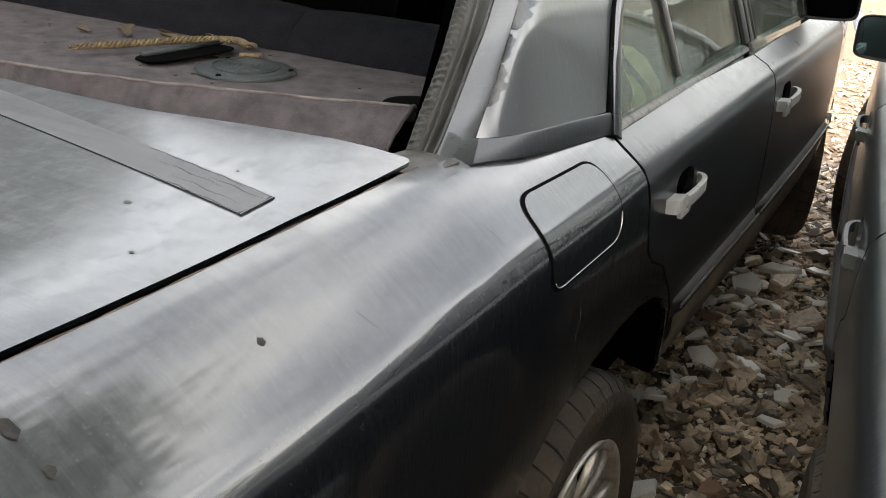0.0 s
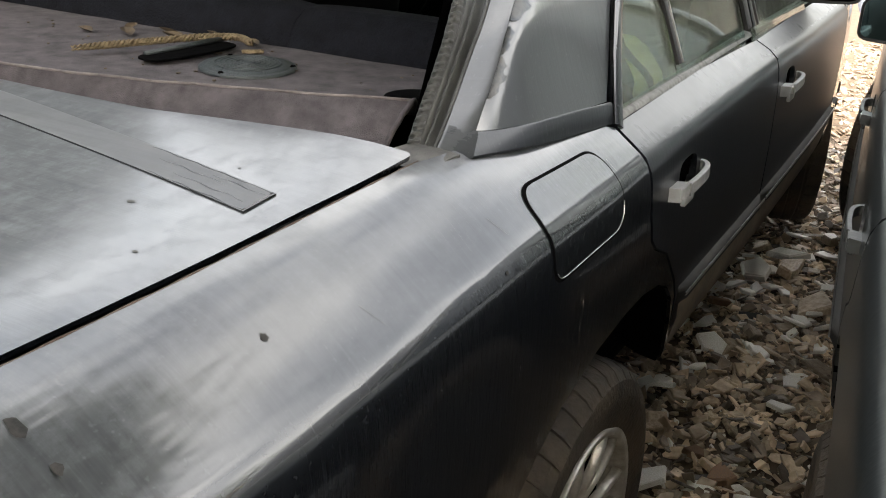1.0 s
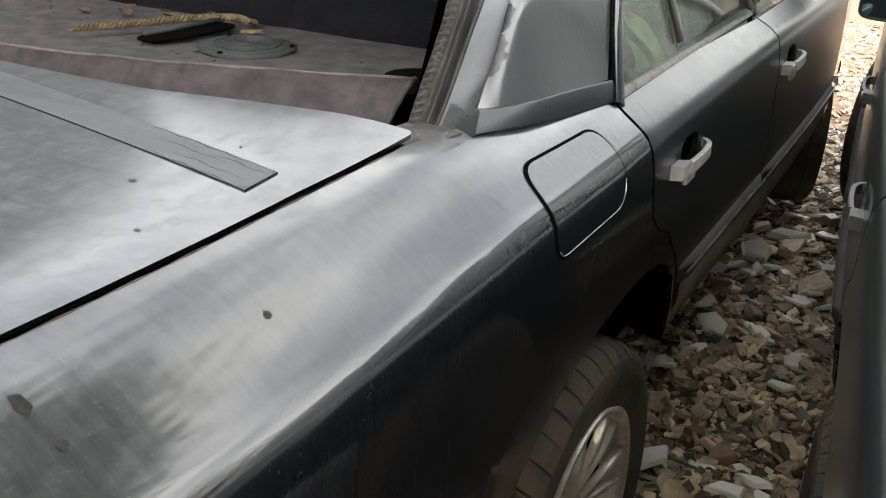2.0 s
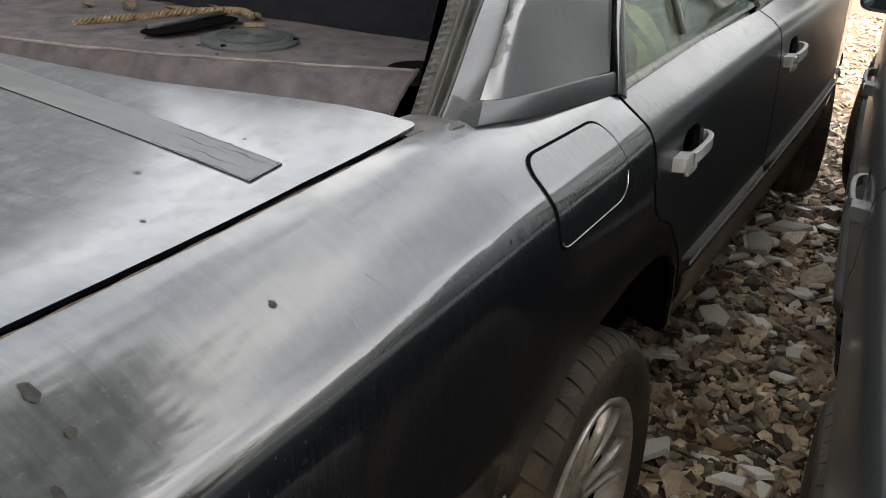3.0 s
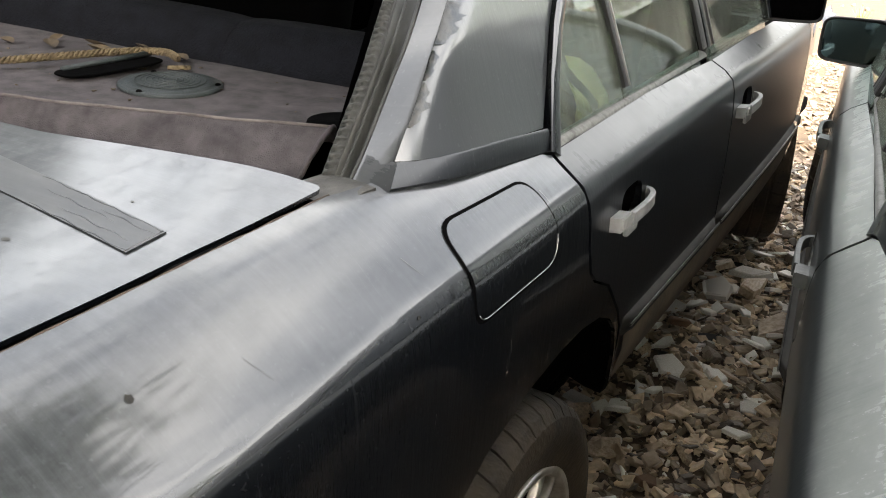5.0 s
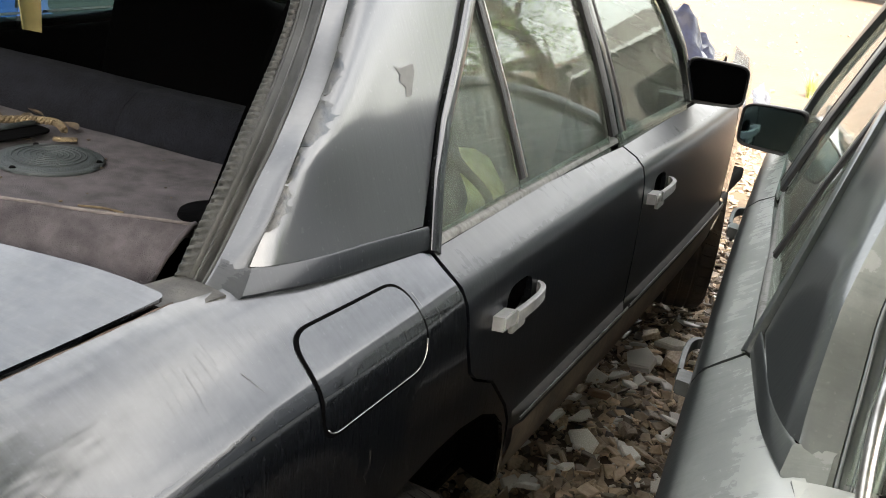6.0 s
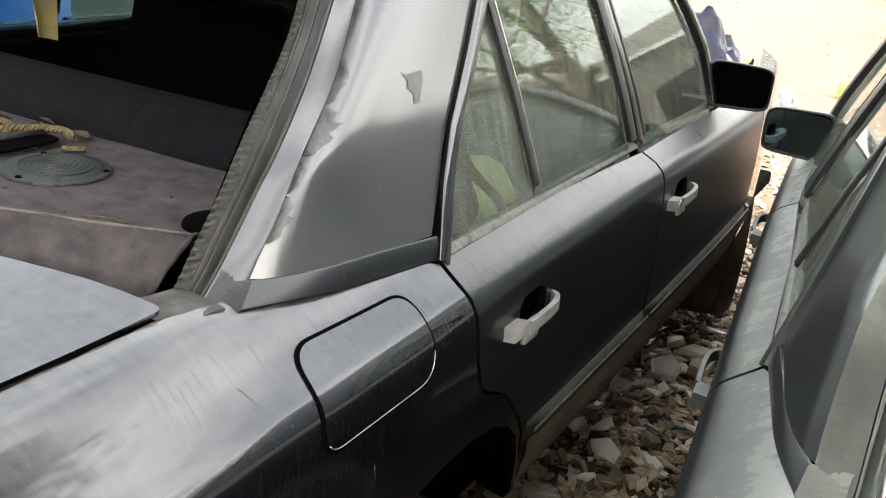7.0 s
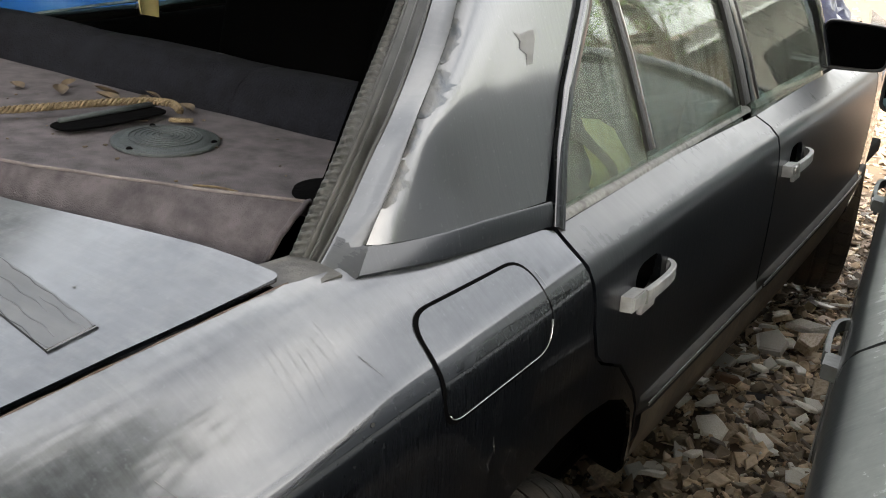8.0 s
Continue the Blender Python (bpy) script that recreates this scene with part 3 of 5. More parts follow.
def mirror(parent, s, y, z, pane_mat):
    """Wing mirror: foot on the window corner, deep housing, glass facing back."""
    m = Matrix.Translation((0.868, y, z)) @ Matrix.Rotation(radians(8), 4, "Z")
    house = bm_new()
    rows = []
    for t, k in ((0.0, 1.0), (0.025, 1.0), (0.055, 0.93), (0.085, 0.72), (0.1, 0.35)):
        ring = []
        for a in np.linspace(0, 2 * math.pi, 28, endpoint=False):
            c, d = math.cos(a), math.sin(a)
            x = 0.076 * math.copysign(abs(c) ** 0.32, c) * (0.5 + 0.5 * k)
            z = (0.054 + 0.004 * math.copysign(abs(c) ** 0.5, -c)) * math.copysign(abs(d) ** 0.32, d) * k
            ring.append(house.verts.new((x, t, z)))
        rows.append(ring)
    for a, b in zip(rows, rows[1:]):
        for k in range(28):
            house.faces.new((a[k], a[(k + 1) % 28], b[(k + 1) % 28], b[k]))
    house.faces.new(rows[-1])
    lip = [house.verts.new((v.co.x * 0.93, 0.012, v.co.z * 0.9)) for v in rows[0]]
    for k in range(28):
        house.faces.new((rows[0][k], rows[0][(k + 1) % 28], lip[(k + 1) % 28], lip[k]))
    bmesh.ops.transform(house, matrix=m, verts=house.verts)
    bmesh.ops.recalc_face_normals(house, faces=house.faces)
    ob = part("wing_mirror", flip(house, s), BLACK, parent, "black plastic wing mirror")
    gl = bm_new()
    gl.faces.new([gl.verts.new((v[0], 0.012, v[1])) for v in [(0.070 * math.copysign(abs(math.cos(a)) ** 0.3, math.cos(a)), 0.048 * math.copysign(abs(math.sin(a)) ** 0.3, math.sin(a))) for a in np.linspace(0, 2 * math.pi, 28, endpoint=False)]])
    bmesh.ops.transform(gl, matrix=m, verts=gl.verts)
    part("mirror_pane", flip(gl, s), pane_mat, ob, "dark mirror glass")
    foot = sheet([[(0.78, y + 0.02, z - 0.05), (0.80, y + 0.03, z - 0.05), (0.84, y + 0.05, z - 0.045)], [(0.775, y + 0.03, z + 0.03), (0.80, y + 0.04, z + 0.03), (0.84, y + 0.05, z + 0.03)],
                  [(0.775, y + 0.09, z + 0.0), (0.80, y + 0.09, z), (0.84, y + 0.08, z)]], 6, 0.0)
    part("mirror_foot", flip(foot, s), BLACK, ob)


def side(car, s, coat, flap, hole, first):
    """All panels of one flank. first: the car whose rear pillar has flaking clear coat."""
    # rear wing, with its openings
    top = [(-1.05, vx(0.738)), (-0.8, vx(0.712)), (-0.45, vx(0.718)), (-0.268, vx(0.722)), (-0.25, vx(0.726)), (-0.205, vx(0.732)), (-0.1, vx(0.748)), (0.02, vx(0.765))]
    outline = [*top, *shift(REAR_GAP, -GAP), (0.376, 0.47), (0.38, 0.43), *ARCH, (-0.27, 0.505), (-1.05, 0.505)]
    holes = []
    if hole:
        holes = [[(-0.312 + 0.019 * math.cos(a), vx(0.790) + 0.009 * math.sin(a)) for a in np.linspace(0, 2 * math.pi, 14, endpoint=False)]]
    wing = part("rear_fender", flip(fill(outline, 0.016, body, 0.006, holes), s), coat, car)
    if flap:
        c = np.mean(FLAP, axis=0)
        lid = [(c[0] + 0.0004 + (y - c[0]) * 0.960, c[1] + (v - c[1]) * 0.930) for y, v in FLAP]
        inner_edge, outer_edge = rounded(lid, 0.034, 8), rounded(FLAP, 0.036, 8)
        part("flap_gap", flip(fill(outer_edge, 0.012, lambda y, v: on_body(y, v, 0.0010), 0.0, [inner_edge]), s), INNER, wing, "dark gap round the filler flap")
        part("fuel_flap", flip(fill(inner_edge, 0.012, lambda y, v: on_body(y, v, 0.0018), 0.0), s), coat, wing, "square fuel filler flap in body colour")
        # chrome line along the lower and front edge paints in its lit lip
        lip = [on_body(y, v, 0.0022) for y, v in inner_edge if v < c[1] + 0.02 and (y > c[0] or v < c[1] - 0.045)]
        part("flap_lip", flip(tube(lip, 0.0006, 6), s), CHROME, wing, "thin bright line painted as the lit edge of the filler flap")
    if flap:
        # rust along the boot edge, rubbed scratches, dirt spots
        edge = [on_body(y, np.interp(y, [-0.8, -0.45, -0.268], [vx(0.712), vx(0.718), vx(0.722)]), 0.0) + Vector((-0.001, 0, -0.0005)) for y in np.linspace(-0.95, -0.262, 40)]
        part("rust_edge", flip(tube(edge, [0.0012 + 0.0005 * math.sin(k * 1.7) for k in range(40)], 6), s), RUSTY, wing, "thin rusty edge beside the boot lid")
        r = random.Random(8)
        for k in range(46):
            if k < 26:
                y0, v0, lean, length = -0.35 + 0.010 * k + r.uniform(-0.004, 0.004), r.uniform(0.950, 0.972), r.uniform(-0.2, 0.05), r.uniform(0.02, 0.09)
            else:
                y0, v0, lean, length = r.uniform(-0.85, 0.1), r.uniform(0.62, 0.95), r.uniform(-0.8, 0.8), r.uniform(0.008, 0.03)
            w = r.uniform(0.00010, 0.00022) if k < 26 else r.uniform(0.0002, 0.0005)
            mark = bm_new()
            rows = [(mark.verts.new(on_body(y0 + lean * length * t - w * (1 - t * 0.6), v0 - length * t, 0.0007)), mark.verts.new(on_body(y0 + lean * length * t + w * (1 - t * 0.6), v0 - length * t, 0.0007))) for t in np.linspace(0, 1, 6)]
            for a, b in zip(rows, rows[1:]):
                mark.faces.new((a[0], a[1], b[1], b[0]))
            part("scratch", flip(mark, s), RUBBED if k < 26 else (SPOT if k % 5 == 0 else SCRATCH), wing)
        for y0, v0, size in ((-0.612, 0.960, 0.004), (-0.817, 0.985, 0.007), (-0.815, 0.965, 0.004), (-0.848, 0.950, 0.005), (-0.30, 0.86, 0.003), (-0.47, 0.80, 0.002), (-0.1, 0.72, 0.003)):
            loop = [(y0 + size * r.uniform(0.6, 1.1) * math.cos(a), v0 + 0.8 * size * r.uniform(0.6, 1.1) * math.sin(a)) for a in np.linspace(0, 2 * math.pi, 11, endpoint=False)]
            part("dirt_spot", flip(fill(loop, 0.006, lambda y, v: on_body(y, v, 0.0007), 0.0), s), SPOT, wing)
    if hole:
        cup = fill([(-0.312 + 0.03 * math.cos(a), vx(0.790) + 0.02 * math.sin(a)) for a in np.linspace(0, 2 * math.pi, 14, endpoint=False)], 0.02, lambda y, v: on_body(y, v, -0.014), 0)
        part("aerial_hole", flip(cup, s), INNER, wing, "black oval hole where the aerial sat")
    # wheel house: folded arch lip and dark liner
    inner = [[(*body(y, v)[:],) for y, v in ARCH]]
    inner.append([(x - 0.03, y, z + 0.004) for x, y, z in inner[0]])
    inner.append([(x - 0.35, y * 1.1, z + 0.09) for x, y, z in inner[0]])
    part("wheel_house", flip(sheet(inner, 24, 0.0), s), INNER, car)
    # doors
    rear_door = [(0.137 + GAP, 0.932), *[(y + GAP, v) for y, v in REAR_GAP[1:]], (0.366, 0.50), (B_GAP + 0.012, 0.50), (B_GAP, 0.62), (B_GAP - 0.003, 0.80), (B_GAP - 0.006, 0.895), (B_GAP - 0.016, 0.922), (0.55, 0.934)]
    rd = part("rear_door", flip(fill(rear_door, 0.022, body, 0.014, [recess(0.222, 0.782)]), s), PAINT_DULL if first else coat, car)
    door_handle(rd, s, 0.222, 0.782, False, HANDLE if first else DARK_HANDLE)
    front_door = [(B_GAP + 2 * GAP + 0.012, 0.50), (B_GAP + 2 * GAP, 0.62), (B_GAP + 2 * GAP - 0.003, 0.80), (B_GAP + 2 * GAP - 0.006, 0.895), (B_GAP + 2 * GAP - 0.016, 0.922), (1.3, 0.926), (1.62, 0.926), (1.86, 0.915), (FRONT_GAP, 0.85), (FRONT_GAP, 0.50)][::-1]
    fd = part("front_door", flip(fill(front_door, 0.025, body, 0.014, [recess(0.968, 0.788)]), s), PAINT_DULL if first else coat, car)
    door_handle(fd, s, 0.968, 0.788, True, HANDLE if first else DARK_HANDLE)
    # first car's mirror glass is flat black, in place of its dark reflection
    mirror(fd, s, 1.5 if first else 1.35, 0.965 if first else 0.948, INNER if first else MIRROR)
    # rub strips with a pale ridge, and the sill
    for name, y0, y1, parent in (("rear", 0.372, B_GAP + 0.002, rd), ("front", B_GAP + 0.018, FRONT_GAP - 0.01, fd)):
        rows = [[on_body(y, v, o * e) for y, e in [(y0 - 0.003, 0), *[(q, 1) for q in np.linspace(y0, y1, 12)], (y1 + 0.003, 0)]] for v, o in ((0.549, 0.0), (0.552, 0.009), (0.561, 0.013), (0.569, 0.011), (0.572, 0.014), (0.580, 0.011), (0.584, 0.0))]
        strip = part("rub_strip", flip(sheet(rows, 14, 0.0), s), STRIP, parent, "grey rub strip with a worn bright ridge")
        part("bright_ridge", flip(sheet([[on_body(y, v, o) for y in np.linspace(y0, y1, 12)] for v, o in ((0.5705, 0.0125), (0.572, 0.0152), (0.575, 0.0152), (0.5765, 0.0125))], 14, 0.0), s), CHROME, strip)
    sill = [[on_body(y, v, o) for y in np.linspace(0.385, 2.12, 10)] for v, o in ((0.545, 0.002), (0.52, 0.004), (0.49, 0.0), (0.455, -0.004), (0.435, -0.014), (0.41, -0.05))]
    part("sill", flip(sheet(sill, 20, 0.0), s), SILL, car, "dirty lower sill panel")
    # front wing and its strip
    a0 = [(2.45 + 0.40 * math.cos(a), 0.36 + 0.315 * math.sin(a)) for a in np.linspace(math.pi - 0.15, 0.15, 14)]
    fw = [(FRONT_GAP + 2 * GAP, 0.43), (FRONT_GAP + 2 * GAP, 0.85), (1.87, 0.925), (2.4, 0.95), (3.2, 0.96), (3.25, 0.45), *a0[::-1]]
    wing2 = part("front_fender", flip(fill(fw, 0.03, body, 0.014), s), coat, car)
    rows = [[on_body(y, v, o) for y in np.linspace(FRONT_GAP + 0.01, 2.03, 6)] for v, o in ((0.549, 0.0), (0.552, 0.009), (0.561, 0.012), (0.580, 0.010), (0.584, 0.0))]
    part("rub_strip", flip(sheet(rows, 8, 0.0), s), STRIP, wing2)
    liner = [[(*body(y, v)[:],) for y, v in a0]]
    liner.append([(x - 0.4, y, z + 0.05) for x, y, z in liner[0]])
    part("wheel_house", flip(sheet(liner, 20, 0.0), s), INNER, car)
    wheel(car, s, 0.02, 0.776, 0, first, 0.252)
    wheel(car, s, 2.45, 0.69 if first else 0.745, 15 if first else -16, first, 0.3175 if first else 0.352)
    # belt ledge with its weather strip
    for y0, y1, parent in ((0.155, 0.925, rd), (0.96, 1.60, fd)):
        rows = [[body(y, 0.932) + Vector(d) for y in np.linspace(y0, y1, 10)] for d in ((-0.002, 0, 0.0), (-0.005, 0, 0.006), (-0.012, 0, 0.009), (-0.020, 0, 0.010), (-0.026, 0, 0.006))]
        part("weather_strip", flip(sheet(rows, 16, 0.0), s), LEDGE, parent, "grey grimy weather strip")
    # window frames of the doors
    rear_edge = [(0.130, 0.905), (0.175, 0.985), (0.218, 1.048), (0.306, 1.133), (0.388, 1.22), (0.47, 1.295)]
    fr = band([(y + 0.013, z + (-0.014 if k == 0 else -0.006)) for k, (y, z) in enumerate(rear_edge)], 0.026, 0.009, cabin)
    part("window_frame", flip(fr, s), coat, rd)
    part("window_frame", flip(band([(0.887, 0.928), (0.879, 1.0), (0.861, 1.092), (0.829, 1.211), (0.798, 1.29)], 0.030, 0.005, cabin), s), BLACK, rd)
    part("window_frame", flip(band([(0.47, 1.297), (0.6, 1.302), (0.80, 1.303)], 0.03, 0.010, cabin), s), coat, rd)
    part("divider_bar", flip(band([(0.455, 0.928), (0.449, 0.97), (0.437, 1.06), (0.424, 1.15), (0.414, 1.221), (0.402, 1.28)], 0.014, 0.004, cabin), s), BLACK, rd)
    part("divider_edge", flip(band([(0.465, 0.928), (0.459, 0.97), (0.447, 1.06), (0.434, 1.15), (0.424, 1.221), (0.412, 1.28)], 0.004, 0.005, cabin), s), CHROME, rd, "worn bright edge of the divider bar")
    part("window_frame", flip(band([(0.923, 0.928), (0.913, 1.0), (0.888, 1.09), (0.850, 1.211), (0.823, 1.29)], 0.030, 0.006, cabin), s), coat, fd)
    part("window_seal", flip(band([(0.943, 0.928), (0.933, 1.0), (0.907, 1.09), (0.868, 1.211), (0.841, 1.29)], 0.010, 0.007, cabin), s), BLACK, fd)
    part("window_frame", flip(band([(1.46, 0.92), (1.46, 0.98), (1.445, 1.05), (1.38, 1.13), (1.31, 1.20), (1.19, 1.295)], 0.035, 0.011, cabin), s), coat, fd)
    part("window_frame", flip(band([(0.84, 1.303), (1.0, 1.305), (1.19, 1.30)], 0.03, 0.010, cabin), s), coat, fd)
    g1 = part("quarter_pane", flip(pane([(0.145, 0.885), (0.456, 0.88), (0.444, 1.0), (0.423, 1.15), (0.409, 1.235), (0.31, 1.14), (0.21, 1.03)]), s), GLASS if s > 0 or not first else DIM_GLASS, rd)
    g2 = part("pane", flip(pane([(0.460, 0.88), (0.878, 0.875), (0.863, 1.06), (0.823, 1.2), (0.793, 1.29), (0.48, 1.295), (0.408, 1.27), (0.427, 1.15), (0.448, 1.0)]), s), GLASS if s > 0 or not first else DIM_GLASS, rd)
    g3 = part("pane", flip(pane([(0.935, 0.875), (1.46, 0.875), (1.45, 1.03), (1.30, 1.20), (1.18, 1.29), (0.825, 1.295), (0.865, 1.2), (0.918, 1.03)]), s), GLASS if s > 0 or not first else DIM_GLASS, fd)
    for g in (g1, g2, g3):
        g.visible_shadow = first and g is not g1
    def bow(t):
        return 0.016 * math.sin(math.pi * min(1, t) ** 0.62)

    # rear pillar: channel of the missing rear window, narrow rear face, broad outer face
    crease = [(0.741, -0.171, 0.948), (0.740, -0.152, 0.973), (0.737, -0.125, 1.000), (0.733, -0.099, 1.030), (0.727, -0.068, 1.062), (0.70, 0.027, 1.131), (0.66, 0.126, 1.224), (0.625, 0.22, 1.30)]
    outer = [(0.706, -0.206, 0.922), (0.703, -0.172, 0.950), (0.700, -0.138, 0.985), (0.697, -0.105, 1.020), (0.692, -0.061, 1.062), (0.67, 0.017, 1.127), (0.63, 0.12, 1.212), (0.585, 0.22, 1.29)]
    door = [tuple(cabin(0.134, 0.928)), *[tuple(cabin(y, z)) for y, z in rear_edge[1:]]]
    c, o, d = smooth_line(crease, 20), smooth_line(outer, 20), smooth_line(door, 20)
    lines = [o, o * 0.5 + c * 0.5, o * 0.12 + c * 0.88 + (0, -0.001, 0.001), c]
    for t in (0.04, 0.1, 0.2, 0.35, 0.5, 0.75, 1.0):
        q = c * (1 - t) + d * t
        q[:, 0] += bow(t) - 0.012 * np.sin(math.pi * np.linspace(0, 1, len(q)) ** 0.6) * min(1.0, t * 3) * (1 - t ** 3)
        lines.append(q)
    pil = sheet(lines[3:], 24, 0.012, soft=False)
    pillar = part("rear_pillar", flip(pil, s), PAINT_HAZED_LIT if first else coat, car)
    part("pillar_rear_face", flip(sheet([*lines[:3], lines[3] + (0.0, -0.0006, 0.0006)], 24, 0.0, soft=False, away=(0, 0.6, 0.6)), s), PAINT_HAZED_LIT if first else coat, pillar, "rear face of the pillar with flaking clear coat" if first else "")
    if first:
        fine_c, fine_d = smooth_line(c, 180), smooth_line(d, 180)
        def hollow(k, t):
            return 0.012 * math.sin(math.pi * (k / 179) ** 0.6) * min(1.0, t * 3) * (1 - t ** 3)

        edge_rng = random.Random(4 + s)
        for lo_k, hi_k, reach in ((14, 33, 0.05), (34, 47, 0.035), (50, 74, 0.12), (77, 100, 0.05), (108, 146, 0.03)):
            ks = list(range(lo_k, hi_k + 1))
            tips = [reach * (0.25 + 0.75 * math.sin(math.pi * (k - lo_k) / (hi_k - lo_k))) * edge_rng.uniform(0.7, 1.15) * (1 + 0.25 * math.sin(k * 0.9)) for k in ks]
            fl = bm_new()
            rows = []
            for k, tip in zip(ks, tips):
                row = []
                for f in (0.0, 0.35, 0.7, 1.0):
                    t = f * tip
                    q = fine_c[k] * (1 - t) + fine_d[k] * t
                    q[0] += bow(t) - hollow(k, t) + 0.0010
                    row.append(fl.verts.new(q))
                rows.append(row)
            for a, b2 in zip(rows, rows[1:]):
                for k in range(3):
                    fl.faces.new((a[k], a[k + 1], b2[k + 1], b2[k]))
            shell(fl, 0.0006, (0, None, 0.6))
            part("flaking_patch", flip(fl, s), FLAKE, pillar, "ragged patch of lifted clear coat")
        spot = [(0.146, 1.125), (0.160, 1.121), (0.172, 1.123), (0.193, 1.124), (0.192, 1.112), (0.181, 1.100), (0.172, 1.086), (0.158, 1.086), (0.163, 1.098), (0.150, 1.106), (0.156, 1.114)]

        def on_pillar(y, z):
            ts = np.clip((y - fine_c[:, 1]) / (fine_d[:, 1] - fine_c[:, 1]), 0, 1)
            k = int(np.argmin(abs(fine_c[:, 2] * (1 - ts) + fine_d[:, 2] * ts - z)))
            t = float(ts[k])
            p = fine_c[k] * (1 - t) + fine_d[k] * t
            return Vector((p[0] + bow(t) - hollow(k, t) + 0.0008, y, z))

        part("flaking_patch", flip(fill(spot, 0.006, on_pillar, 0.0), s), CHIP, pillar, "small grey chip in the clear coat")
    # lower cover band of the pillar
    def bent(line):
        return np.vstack([resample(line[:2], 5)[:-1], smooth_line(line[1:], 16)]) + (0.003, -0.001, 0.001)

    lo = bent([(0.708, -0.214, 0.921), (0.748, -0.198, 0.922), (0.772, -0.1, 0.914), (0.786, 0.02, 0.903), (0.799, 0.140, 0.895)])
    hi = bent([(0.703, -0.174, 0.949), (0.741, -0.172, 0.947), (0.767, -0.08, 0.942), (0.781, 0.03, 0.935), (0.791, 0.142, 0.926)])
    bandm = bm_new()
    grid = [[bandm.verts.new(p) for p in l] for l in (lo, lo * 0.9 + hi * 0.1 + (0.002, 0, 0), lo * 0.1 + hi * 0.9 + (0.002, 0, 0), hi)]
    for a, b in zip(grid, grid[1:]):
        for k in range(19):
            bandm.faces.new((a[k], a[k + 1], b[k + 1], b[k]))
    shell(bandm, 0.014, (0, None, 0.6))
    sharpen(bandm, 30)
    part("pillar_cover", flip(bandm, s), PAINT_DULL if first else coat, pillar, "cover band at the foot of the rear pillar")
    # window channel: flange with a scalloped line of dried adhesive
    inn = [(0.676, -0.240, 0.902), (0.667, -0.206, 0.922), (0.663, -0.17, 0.962), (0.660, -0.128, 1.010), (0.65, -0.079, 1.06), (0.60, 0.059, 1.147), (0.57, 0.131, 1.212), (0.53, 0.225, 1.285)]
    i, o2 = smooth_line(inn, 40), smooth_line(outer, 40)
    n = np.array((0.3, -0.75, 0.55))
    chan = [i - n * 0.006, i, i * 0.6 + o2 * 0.4 - n * 0.004, i * 0.35 + o2 * 0.65 - n * 0.016, o2 - n * 0.014, o2]
    part("window_channel", flip(sheet(chan, 40, 0.0, soft=False), s), SEAL if first else coat, pillar, "bare grey flange of the rear window opening")
    for k, r in ((0.30, 0.0022), (0.58, 0.0016), (0.93, 0.0026)):
        part("channel_ridge", flip(tube(i * (1 - k) + o2 * k - n * (0.003 if k < 0.9 else 0.002), r, 6), s), SEAL if first else coat, pillar)
    if first:
        fine = smooth_line(inn, 241)
        bead = bm_new()
        rows = []
        for k, p in enumerate(fine):
            w = 0.0085 + random.uniform(-0.0006, 0.0006)
            h = (0.0, 0.007, 0.009, 0.006)[k % 4]
            across = np.array((0.75, 0.45, 0.25)) / 0.91
            rows.append([bead.verts.new(p + across * (0.007 + a * w) + n * b) for a, b in ((-0.9, -0.002), (-0.5, h), (0.5, h), (1, -0.002))])
        for a, b in zip(rows, rows[1:]):
            for k in range(3):
                bead.faces.new((a[k], a[k + 1], b[k + 1], b[k]))
        bmesh.ops.recalc_face_normals(bead, faces=bead.faces)
        part("adhesive_bead", flip(bead, s), BEAD, pillar, "scalloped bead of dried grey adhesive")


